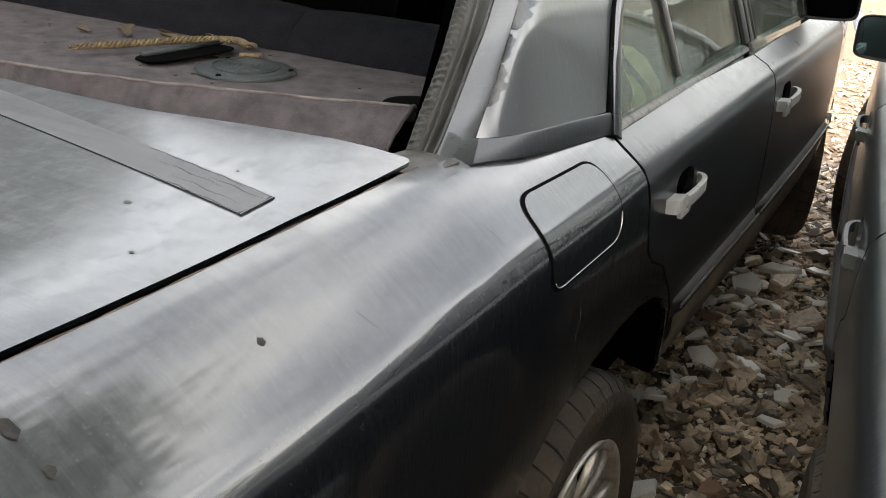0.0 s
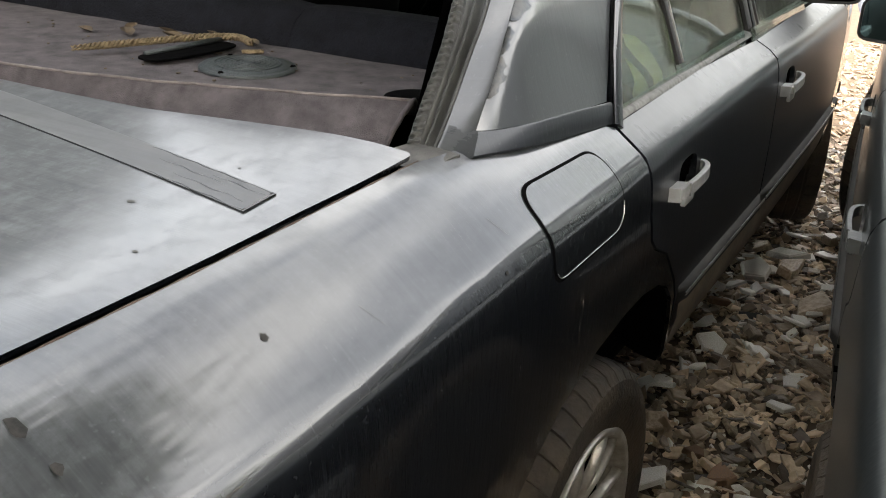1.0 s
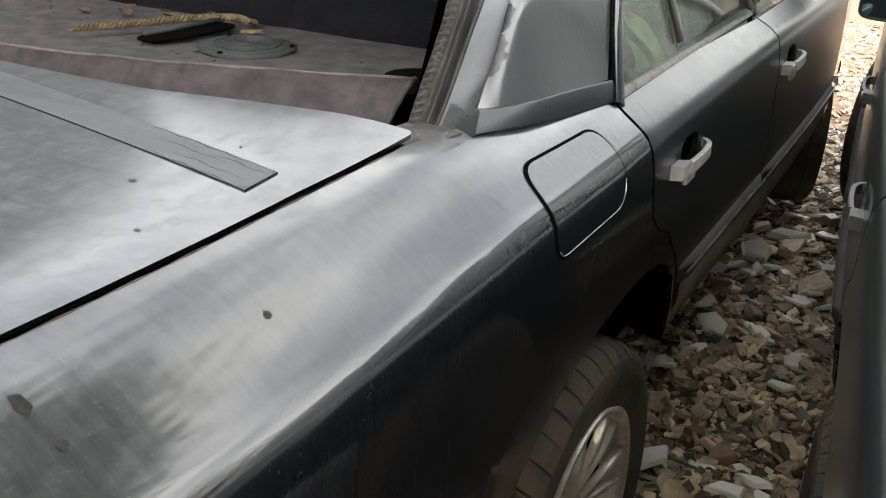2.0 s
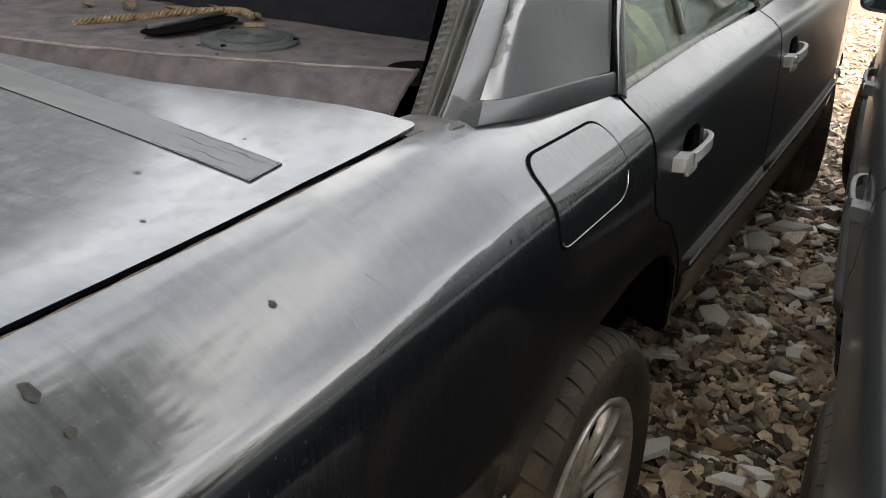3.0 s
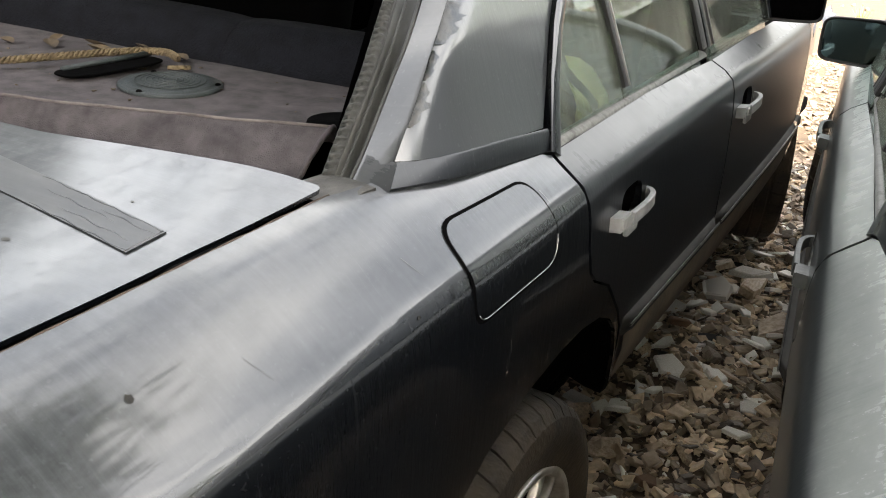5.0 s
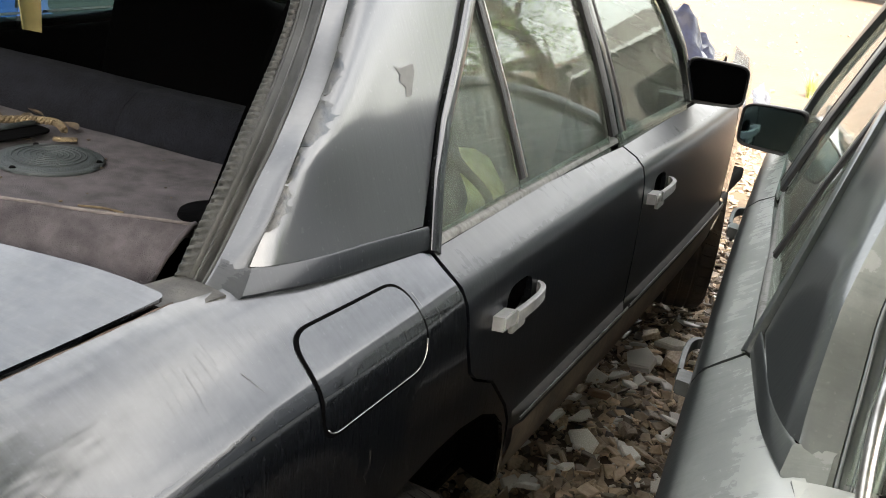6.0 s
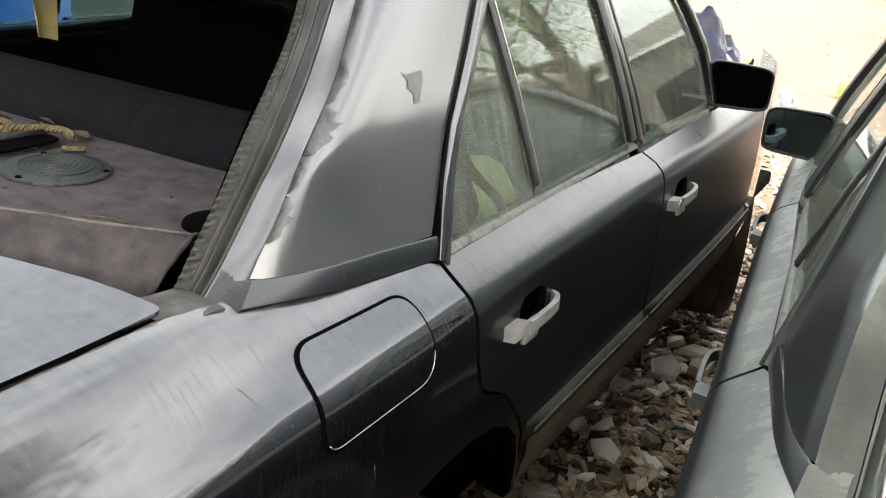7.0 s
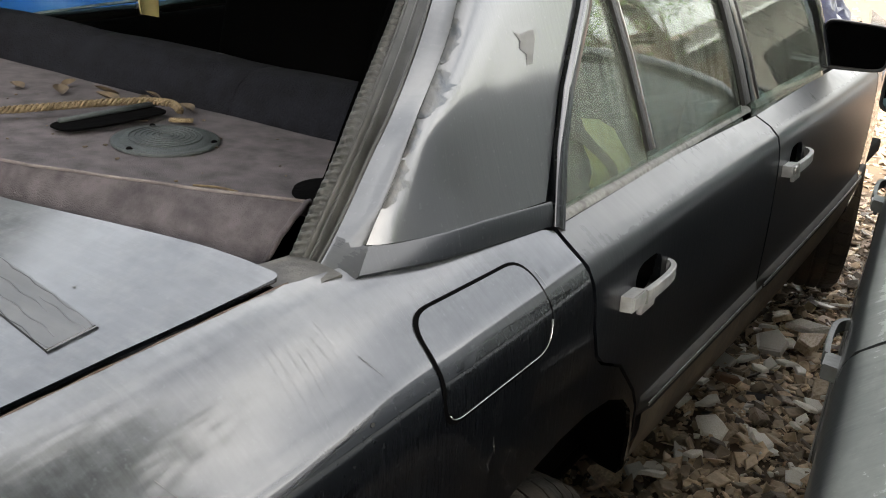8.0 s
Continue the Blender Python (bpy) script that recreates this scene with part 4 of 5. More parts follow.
def saloon(name, label, coat, m, first):
    car = thing(name, label, "car")
    side(car, 1, coat, first, False, first)
    side(car, -1, coat, False, not first, first)
    # boot lid
    def deck(x, y):
        z = 0.9175 + 0.003 * (1 - (x / 0.7) ** 2) + 0.035 * (y + 0.62) + 0.040 * max(0.0, y + 0.62) ** 2 / 0.33 + 0.09 * max(0.0, y + 0.43) ** 2 - 0.25 * max(0.0, -0.9 - y)
        corner = min(1.0, max(0.0, (abs(x) - 0.58) / 0.135)) ** 1.5 * min(1.0, max(0.0, (y + 0.62) / 0.35)) ** 2
        return Vector((x, y, z - 0.004 * corner - max(0, abs(x) - 0.66) * 0.06))
    lid = rounded([(0.715, -0.268), (0.62, -0.275), (0.50, -0.291), (0.36, -0.313), (0.2, -0.318), (-0.2, -0.318), (-0.36, -0.313), (-0.50, -0.291), (-0.62, -0.275), (-0.715, -0.268), (-0.696, -0.45), (-0.681, -0.7), (-0.655, -1.05), (0.655, -1.05), (0.681, -0.7), (0.696, -0.45)], 0.012)
    boot = part("boot_lid", fill(lid, 0.03, deck, 0.005, away=(0, None, 0.2)), coat, car)
    if first:
        strip = [[deck(x, -0.460 + (0.655 - abs(x)) * 0.19 * (1 - 0.25 * (0.655 - abs(x))) + o * 0.026) + Vector((0, 0, h)) for x in np.linspace(-0.655, 0.655, 30)]
                 for o, h in ((-1, -0.0002), (-0.97, 0.0017), (0.97, 0.0017), (1, -0.0002))]
        for x0, y0, size in ((0.545, -0.52, 0.0045), (0.63, -0.60, 0.003), (0.58, -0.40, 0.002)):
            loop = [(x0 + size * math.cos(a), y0 + 0.7 * size * math.sin(a)) for a in np.linspace(0, 2 * math.pi, 11, endpoint=False)]
            part("dirt_spot", fill(loop, 0.004, lambda x, y: deck(x, y) + Vector((0, 0, 0.0006)), 0.0, away=(0, None, 0.2)), GRIME, boot)
        for o, x0, x1 in ((-0.9, 0.50, 0.652), (-0.35, 0.53, 0.64), (0.25, 0.49, 0.60), (0.55, 0.57, 0.65), (0.9, 0.46, 0.652)):
            line = [deck(x, -0.460 + (0.655 - x) * 0.19 * (1 - 0.25 * (0.655 - x)) + (o + 0.05 * math.sin(x * 130 + o * 9)) * 0.026) + Vector((0, 0, 0.0016)) for x in np.linspace(x0, x1, 14)]
            part("glue_ridge", tube(line, [0.0003 + 0.0006 * math.sin(math.pi * k / 13) for k in range(14)], 6), PAINT_DARK, boot, "thin ridge of dried glue")
        end = [deck(0.652, -0.460 + o * 0.026) + Vector((0, 0, 0.0016)) for o in np.linspace(-0.95, 0.95, 8)]
        part("glue_ridge", tube(end, 0.0008, 6), PAINT_DARK, boot)
        tape = sheet(strip, 40, 0.0, away=(0, None, 0.0))
        sharpen(tape, 15)
        part("glue_strip", tape, PAINT_DULL, boot, "flat grey strip left across the boot lid")
    under = fill([(0.74, -0.24), (-0.74, -0.24), (-0.72, -1.04), (0.72, -1.04)], 0.1, lambda x, y: Vector((x, y, 0.86)), 0.0, away=(0, None, 0))
    part("boot_gutter", under, BLACK, car)
    # scuttle under the rear window
    rows = [[(x, -0.262 - 0.045 * max(0.0, 1 - abs(x / 0.68) ** 2.2), 0.930 + 0.003 * (1 - (x / 0.7) ** 2)) for x in np.linspace(-0.68, 0.68, 9)], [(x, -0.235 - 0.055 * max(0.0, 1 - abs(x / 0.68) ** 2.2), 0.918 + 0.003 * (1 - (x / 0.7) ** 2)) for x in np.linspace(-0.67, 0.67, 9)],
            [(x, -0.215, 0.885) for x in np.linspace(-0.65, 0.65, 9)], [(x, -0.20, 0.80) for x in np.linspace(-0.64, 0.64, 9)]]
    part("rear_scuttle", sheet(rows, 20, 0.0, away=(0, None, 0)), SEAL if first else coat, car, "grimy sheet metal ledge before the boot lid")
    for s in (1, -1):
        foot = sheet([[(0.64, -0.262, 0.922), (0.70, -0.264, 0.921), (0.733, -0.262, 0.922)], [(0.66, -0.235, 0.926), (0.70, -0.235, 0.928), (0.738, -0.23, 0.928)], [(0.67, -0.20, 0.928), (0.71, -0.205, 0.930), (0.742, -0.21, 0.929)]], 12, 0.004, away=(0, None, 0))
        part("channel_foot", flip(foot, s), FOOT if first else coat, car, "grimy grey foot of the rear window channel")
    # roof
    def roof(x, y):
        k = 1 - (x / 0.67) ** 2
        return Vector((x, y, 1.305 + 0.040 * k + np.interp(y, [0.2, 0.3, 0.45, 0.6, 1.1, 1.5], [-0.022, -0.010, 0.0, 0.008, 0.012, -0.006]) * k))
    part("roof", fill([(0.665, 0.47), (0.625, 0.235), (0.45, 0.230), (0, 0.205), (-0.45, 0.220), (-0.625, 0.235), (-0.665, 0.47), (-0.68, 1.20), (-0.4, 1.23), (0.4, 1.23), (0.68, 1.20)], 0.07, roof, 0.02, away=(0, None, 0)), coat, car)
    # bonnet, nose, tail, floor
    part("bonnet", fill(rounded([(0.72, 1.92), (0.58, 3.15), (-0.58, 3.15), (-0.72, 1.92)], 0.04), 0.08, lambda x, y: Vector((x, y, 0.915 - (y - 1.9) * 0.075 + 0.03 * (1 - (x / 0.75) ** 2))), 0.02, away=(0, None, 0)), coat, car)
    part("bonnet_gutter", fill([(0.74, 1.75), (0.56, 3.1), (-0.56, 3.1), (-0.74, 1.75)], 0.2, lambda x, y: Vector((x, y, 0.875 - (y - 1.75) * 0.07)), 0, away=(0, None, 0)), BLACK, car)
    part("nose", sheet([[(x, 3.24 - 0.12 * (x / 0.7) ** 2, z) for x in np.linspace(-0.58, 0.58, 9)] for z in (0.35, 0.5, 0.68, 0.82)], 16, 0.0, away=(0, 0, 0.5)), BLACK, car)
    part("front_bumper", sheet([[(x, 3.30 - 0.14 * (x / 0.75) ** 2 + o, z) for x in np.linspace(-0.63, 0.63, 9)] for z, o in ((0.3, -0.02), (0.34, 0.03), (0.5, 0.04), (0.54, 0.0), (0.55, -0.06))], 18, 0.01, away=(0, 0, 0.5)), BLACK, car)
    tail = [[(x, -1.05 - o, z) for x in np.linspace(-0.78, 0.78, 9)] for z, o in ((0.35, 0.0), (0.5, 0.02), (0.75, 0.02), (0.9, 0.0))]
    part("tail_panel", sheet(tail, 16, 0.0, away=(0, 0, 0.5)), coat, car)
    bumper = []
    for z, o in ((0.30, 0.0), (0.33, 0.025), (0.48, 0.03), (0.508, 0.012), (0.512, -0.02)):
        bumper.append([(0.845 + o * 0.8, -0.285, z), (0.845 + o * 0.8, -0.6, z), (0.81 + o * 0.8, -0.95, z), (0.70, -1.08 - o, z), (0.0, -1.12 - o, z), (-0.70, -1.08 - o, z), (-0.81 - o * 0.8, -0.95, z), (-0.845 - o * 0.8, -0.6, z), (-0.845 - o * 0.8, -0.285, z)])
    part("rear_bumper", sheet(bumper, 60, 0.008, away=(0, -0.5, 0.4)), BUMPER, car, "dull grey plastic rear bumper")
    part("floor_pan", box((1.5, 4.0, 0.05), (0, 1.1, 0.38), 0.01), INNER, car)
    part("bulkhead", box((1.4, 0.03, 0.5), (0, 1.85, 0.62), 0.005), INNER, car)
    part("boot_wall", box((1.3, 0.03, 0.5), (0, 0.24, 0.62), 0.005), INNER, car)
    # windscreen
    scr = [[(x, 1.74 - 0.16 * (x / 0.78) ** 2, 0.92) for x in np.linspace(-0.78, 0.78, 9)], [(x, 1.50 - 0.12 * (x / 0.73) ** 2, 1.12) for x in np.linspace(-0.73, 0.73, 9)], [(x, 1.24 - 0.04 * (x / 0.65) ** 2, 1.36 - 0.06 * (x / 0.65) ** 2) for x in np.linspace(-0.65, 0.65, 9)]]
    w = part("windscreen", sheet(scr, 16, 0.004, away=(0, 0, 0.5)), GLASS, car)
    w.visible_shadow = first
    if not first:
        back = [[(x, -0.20 - 0.02 * (1 - (x / 0.7) ** 2), 0.935) for x in np.linspace(-0.695, 0.695, 9)], [(x, 0.0 - 0.02 * (1 - (x / 0.67) ** 2), 1.12) for x in np.linspace(-0.665, 0.665, 9)], [(x, 0.215, 1.30 + 0.06 * (1 - (x / 0.58) ** 2)) for x in np.linspace(-0.58, 0.58, 9)]]
        r = part("rear_screen", sheet(back, 16, 0.004, away=(0, 1.0, 0.5)), GLASS, car)
        r.visible_shadow = False
        for s in (1, -1):
            edge = smooth_line([(0.680, -0.234, 0.922), (0.682, -0.21, 0.955), (0.680, -0.165, 1.01), (0.662, -0.08, 1.07), (0.632, 0.005, 1.13), (0.594, 0.11, 1.215), (0.55, 0.21, 1.293)], 30)
            part("screen_trim", flip(tube(edge, 0.007, 8), s), CHROME, car, "dull bright trim round the rear screen")
    # interior
    shelf_y = [(-0.03, 0.905), (0.05, 0.907), (0.15, 0.908), (0.27, 0.905)]
    if first:
        rows = []
        arc = [(t, -0.006 * math.sin(math.pi * t), 0.900 + 0.060 * t + 0.003 * math.sin(math.pi * t)) for t in np.linspace(0, 1, 9)]
        for w, d, z in ((0.0, 0.012, 0.86), *arc, (1.0, 0.006, 0.960), (1.0, 0.012, 0.954), (1.0, 0.022, 0.938), (1.0, 0.06, 0.931), (1.0, 0.10, 0.927), (1.0, 0.2, 0.9245), (1.0, 0.3, 0.9235), (1.0, 0.4, 0.922), (1.0, 0.48, 0.920), (1.0, 0.52, 0.90)):
            line = []
            for x in np.linspace(-0.635, 0.635, 25):
                e = (abs(x) / 0.62) ** 1.7
                low, high = -0.302 + 0.085 * e ** 1.4, -0.308 + 0.163 * e * max(0.0, 1 - max(0.0, d) / 0.52)
                line.append((x, low * (1 - w) + high * w + d, z + random.uniform(-0.0012, 0.0012)))
            rows.append(line)
        shelf = sheet(rows, 50, 0.006, away=(0, None, 0))
        sharpen(shelf, 24)
        shelf_ob = part("parcel_shelf", shelf, FELT, car, "faded purplish felt parcel shelf with a rolled rear edge")
        # pale line painted along the crest, which catches the sky
        part("lit_ridge", tube([Vector(p) + Vector((0, 0.001, 0.0004)) for p in smooth_line(rows[9], 60)], 0.0022, 8), FELT_LIT, shelf_ob, "pale line painted along the lit ridge of the rolled edge")
        for k in (0, -1):
            part("rolled_end", tube([Vector(l[k]) for l in rows[:12]], 0.0035, 8), FELT, shelf_ob, "worn end of the rolled felt edge")
    else:
        rows = [[(x, y, z) for x in np.linspace(-0.57, 0.57, 9)] for y, z in ((-0.12, 0.89), *shelf_y)]
        part("parcel_shelf", sheet(rows, 20, 0.006, away=(0, None, 0)), INNER, car)
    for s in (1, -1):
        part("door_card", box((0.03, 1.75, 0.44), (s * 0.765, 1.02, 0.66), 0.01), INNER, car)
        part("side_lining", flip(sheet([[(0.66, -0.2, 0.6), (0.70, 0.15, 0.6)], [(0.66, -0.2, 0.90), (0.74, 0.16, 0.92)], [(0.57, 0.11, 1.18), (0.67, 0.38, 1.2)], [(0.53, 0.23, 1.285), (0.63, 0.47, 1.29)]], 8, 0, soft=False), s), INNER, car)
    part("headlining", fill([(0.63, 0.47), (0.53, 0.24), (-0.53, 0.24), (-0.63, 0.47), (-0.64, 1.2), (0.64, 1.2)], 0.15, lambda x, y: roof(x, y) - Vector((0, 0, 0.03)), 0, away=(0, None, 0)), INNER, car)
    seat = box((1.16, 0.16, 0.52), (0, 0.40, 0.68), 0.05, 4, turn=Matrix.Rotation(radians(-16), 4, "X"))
    rear_seat = part("rear_seat", seat, SEATCLOTH, car, "blue-grey cloth rear bench, coloured dark for the cabin's shade")
    for x in ((-0.36, 0.36) if not first else ()):
        part("headrest", box((0.24, 0.1, 0.16), (x, 0.30, 1.0), 0.04, 3), SEATCLOTH, rear_seat)
    if first:
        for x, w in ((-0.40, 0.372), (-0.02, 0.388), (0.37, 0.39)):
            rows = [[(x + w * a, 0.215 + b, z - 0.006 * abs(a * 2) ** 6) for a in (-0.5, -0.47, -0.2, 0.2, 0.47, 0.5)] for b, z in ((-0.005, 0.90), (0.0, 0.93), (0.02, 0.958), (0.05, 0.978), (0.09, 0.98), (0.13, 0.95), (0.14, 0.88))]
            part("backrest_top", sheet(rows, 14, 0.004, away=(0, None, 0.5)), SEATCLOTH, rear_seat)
    for x in (-0.38, 0.38):
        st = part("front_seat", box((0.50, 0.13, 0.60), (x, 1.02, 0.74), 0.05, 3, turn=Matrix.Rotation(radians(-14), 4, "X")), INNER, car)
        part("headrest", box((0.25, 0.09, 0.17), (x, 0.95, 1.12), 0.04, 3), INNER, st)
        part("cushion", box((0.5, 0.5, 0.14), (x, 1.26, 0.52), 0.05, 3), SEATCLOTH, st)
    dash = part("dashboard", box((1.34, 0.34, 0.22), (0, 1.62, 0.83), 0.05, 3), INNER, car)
    sw = tube([(-0.38 + 0.19 * math.cos(a), 1.38 - 0.05 * math.sin(a), 0.90 + 0.18 * math.sin(a)) for a in np.linspace(0, 2 * math.pi, 33)], 0.014, 8, False)
    part("steering_wheel", sw, INNER, dash)
    car.matrix_world = m
    return car


CHIP = mat("bare_chip", (0.12, 0.12, 0.118), 0.5, 0.4, colour2=(0.16, 0.16, 0.155), scale=40)
BEAD = mat("dried_adhesive", (0.058, 0.060, 0.058), 0.55, colour2=(0.03, 0.031, 0.03), scale=60, bump=0.3, bump_scale=120)
saloon("saloon_car", "scrapped dark blue-grey saloon without its rear window, scratched and dusty", PAINT_DARK, Matrix(), True)
M2 = pose(2.028, 0.183, -0.055, 0, 0, 5.8)
grey_car = saloon("saloon_car", "dusty silver-grey saloon standing close beside the dark one", PAINT_SILVER, M2, False)

# ---- ground ----
def ground_z(x, y):
    lane = math.exp(-((x - 0.95) / 0.5) ** 2) * (1 if y < 4 else math.exp(-((y - 4) / 1.0) ** 2))
    return -0.02 + 0.02 * noise.noise((x * 1.7, y * 1.7, 0.0)) * (1.0 if y < 8 else 0.4) + 0.02 * lane * noise.noise((x * 4, y * 4, 3.0)) + max(0.0, y - 9) * 0.012


def ground():
    bm = bm_new()
    xs = np.r_[-2000, -300, -80, -30, np.arange(-14, -2, 1.0), np.arange(-2, 4.2, 0.12), np.arange(5, 16, 1.0), 30, 80, 300, 2000]
    ys = np.r_[-2000, -300, -60, -20, np.arange(-10, -2, 1.0), np.arange(-2, 9, 0.12), np.arange(9, 30, 1.0), 40, 80, 300, 2000]
    grid = [[bm.verts.new((x, y, ground_z(x, y) if y < 30 else 0.25)) for x in xs] for y in ys]
    for a, b in zip(grid, grid[1:]):
        for k in range(len(xs) - 1):
            bm.faces.new((a[k], a[k + 1], b[k + 1], b[k]))
    m = bpy.data.materials.new("earth_and_sand")
    m.use_nodes = True
    nt, p = m.node_tree, m.node_tree.nodes["Principled BSDF"]
    tc, sep = nt.nodes.new("ShaderNodeTexCoord"), nt.nodes.new("ShaderNodeSeparateXYZ")
    nt.links.new(tc.outputs["Object"], sep.inputs[0])
    n1, n2 = nt.nodes.new("ShaderNodeTexNoise"), nt.nodes.new("ShaderNodeTexNoise")
    n1.inputs["Scale"].default_value, n1.inputs["Detail"].default_value = 0.9, 8
    n2.inputs["Scale"].default_value, n2.inputs["Detail"].default_value = 14, 8
    for n in (n1, n2):
        nt.links.new(tc.outputs["Object"], n.inputs["Vector"])
    edge = nt.nodes.new("ShaderNodeMath")
    edge.operation = "MULTIPLY_ADD"
    edge.inputs[1].default_value, edge.inputs[2].default_value = 1.6, -0.8
    nt.links.new(n1.outputs["Fac"], edge.inputs[0])
    add = nt.nodes.new("ShaderNodeMath")
    nt.links.new(edge.outputs[0], add.inputs[0])
    nt.links.new(sep.outputs["Y"], add.inputs[1])
    far = nt.nodes.new("ShaderNodeMapRange")
    far.inputs[1].default_value, far.inputs[2].default_value = 5.7, 7.0
    nt.links.new(add.outputs[0], far.inputs[0])

    def two(c1, c2, fac):
        x = nt.nodes.new("ShaderNodeMix")
        x.data_type = "RGBA"
        for k, c in ((6, c1), (7, c2)):
            if isinstance(c, tuple):
                x.inputs[k].default_value = (*c, 1)
            else:
                nt.links.new(c, x.inputs[k])
        nt.links.new(fac, x.inputs[0])
        return x.outputs[2]

    earth = two((0.06, 0.045, 0.032), (0.14, 0.10, 0.065), n2.outputs["Fac"])
    sand = two((0.090, 0.062, 0.044), (0.114, 0.083, 0.061), n1.outputs["Fac"])
    nt.links.new(two(earth, sand, far.outputs[0]), p.inputs["Base Color"])
    p.inputs["Roughness"].default_value = 0.95
    b = nt.nodes.new("ShaderNodeBump")
    b.inputs["Strength"].default_value, b.inputs["Distance"].default_value = 0.6, 0.02
    nt.links.new(n2.outputs["Fac"], b.inputs["Height"])
    nt.links.new(b.outputs[0], p.inputs["Normal"])
    return tagged(finish("ground", bm, m), "brown rubble earth that turns to pale bare sand", "ground", kind="structure")


# near-black green puts the shade beyond the left windows into the wall's colour
DIM_WALL = mat("dim_wall_green", (0.009, 0.015, 0.016), 0.7, colour2=(0.017, 0.024, 0.024), scale=2, bump=0.2)
GROUND = ground()
# added walls out of view: they close the lot and cut low sky
tagged(finish("wall_south", box((26, 0.3, 2.3), (-2, -4.4, 1.05)), WALLMAT, smooth=False), "plain grey plastered wall added out of view behind the cars", "wall", kind="structure")
tagged(finish("wall_east", box((0.3, 16, 2.2), (9.0, -4.0, 1.0)), WALLMAT, smooth=False), "plain plastered wall added out of view past the cars", "wall", kind="structure")
# added wall, its height set to darken the boot lid's reflection
tagged(finish("wall_west", box((0.16, 10.6, 3.01), (-2.5, -1.7, 1.205)), DIM_WALL, smooth=False), "dark green wall added past the cars to dim the view and reflections", "wall", kind="structure")


def leaves(t, clumps, count, spread, size, r):
    """The crown of a tree: many small four-cornered leaves round clump centres."""
    verts, faces = [], []
    for c in clumps:
        for _ in range(count):
            p = c + Vector((r.gauss(0, spread[0]), r.gauss(0, spread[0]), r.gauss(0, spread[1])))
            u = Vector((r.gauss(0, 1), r.gauss(0, 1), r.gauss(0, 0.5))).normalized() * r.uniform(*size)
            w = u.cross(Vector((r.gauss(0, 0.5), r.gauss(0, 0.5), 1))).normalized() * size[0] * 0.8
            n = len(verts)
            verts += [(p - u)[:], (p + w)[:], (p + u)[:], (p - w)[:]]
            faces.append((n, n + 1, n + 2, n + 3))
    me = bpy.data.meshes.new("crown")
    me.from_pydata(verts, [], faces)
    me.materials.append(LEAF)
    new("crown", me).parent = t


def shade_tree(x, y):
    """A broad unseen tree added to shade the cars: trunk, forked limbs and dense leaf clumps with an uneven rim."""
    r = random.Random(6)
    t = thing("tree", "unseen broad leafy tree added to shade the cars", "tree", pose(x, y, ground_z(x, y)))
    trunk = tube(smooth_line([(0, 0, -0.1), (0.05, 0.05, 1.0), (-0.1, 0.1, 2.2), (-0.25, 0.2, 3.2)], 14), [0.22 - 0.006 * k for k in range(14)], 12)
    clumps = []
    for k in range(62):
        a, d = r.uniform(0, 6.28), 2.8 * r.random() ** 0.5
        clumps.append(Vector((CROWN[0] + d * math.cos(a), CROWN[1] + d * math.sin(a), 3.9 + (1.2 - 0.13 * d * d) * r.uniform(-0.9, 1.0))))
    low = [Vector((-3.05 + 0.2 * k + r.gauss(0, 0.08), 2.48 + 0.045 * k + r.gauss(0, 0.18), 3.2 + r.gauss(0, 0.12))) for k in range(12)]   # a low branch added to darken the fender's reflection
    tube(smooth_line([(-0.2, 0.18, 2.6), (-1.0, 1.4, 3.1), (-1.6, 2.3, 3.25), (-3.0, 2.4, 3.2)], 14), [0.07 - 0.0045 * k for k in range(14)], 7, bm=trunk)
    for c in clumps[::4]:
        tube(smooth_line([(-0.2, 0.18, 2.6), tuple(c * 0.45 + Vector((0, 0, 1.9))), tuple(c)], 8), [0.10 - 0.011 * k for k in range(8)], 7, bm=trunk)
    part("trunk", trunk, BARK, t)
    leaves(t, clumps, 480, (0.42, 0.26), (0.06, 0.12), r)
    leaves(t, low, 150, (0.22, 0.14), (0.04, 0.08), r)


# crown placed out of view so that it blocks the sun from the cars
CROWN = (-1.4, 0.3)
shade_tree(4.0, -2.6)

# ---- things on the parcel shelf of the dark car ----
def grille():
    bm = lathe([(0.0, 0.074), (0.003, 0.074), (0.005, 0.071), (0.004, 0.064), (0.006, 0.062), (0.007, 0.056), (0.0085, 0.04), (0.009, 0.0)], 48, "z")
    t = thing("speaker_cover", "round grey-green plastic speaker cover lying on the parcel shelf", "speaker", pose(0.265, -0.003, 0.9255, 0, 1, 10))
    part("rim", bm, GRILLE, t)
    for k in range(6):
        ring = tube([(r * math.cos(a), r * math.sin(a), 0.0092 - r * 0.02) for r in (0.010 + 0.008 * k,) for a in np.linspace(0, 2 * math.pi, 40)], 0.0011, 6, False)
        part("grille_ring", ring, GRILLE, t)
    for k in range(3):
        a = 2.1 * k + 0.4
        s = lathe([(0.0055, 0.0), (0.007, 0.003), (0.005, 0.0045), (0.003, 0.0045)], 10, "z")
        bmesh.ops.translate(s, vec=(0.0675 * math.cos(a), 0.0675 * math.sin(a), 0), verts=s.verts)
        part("screw", s, INNER, t)


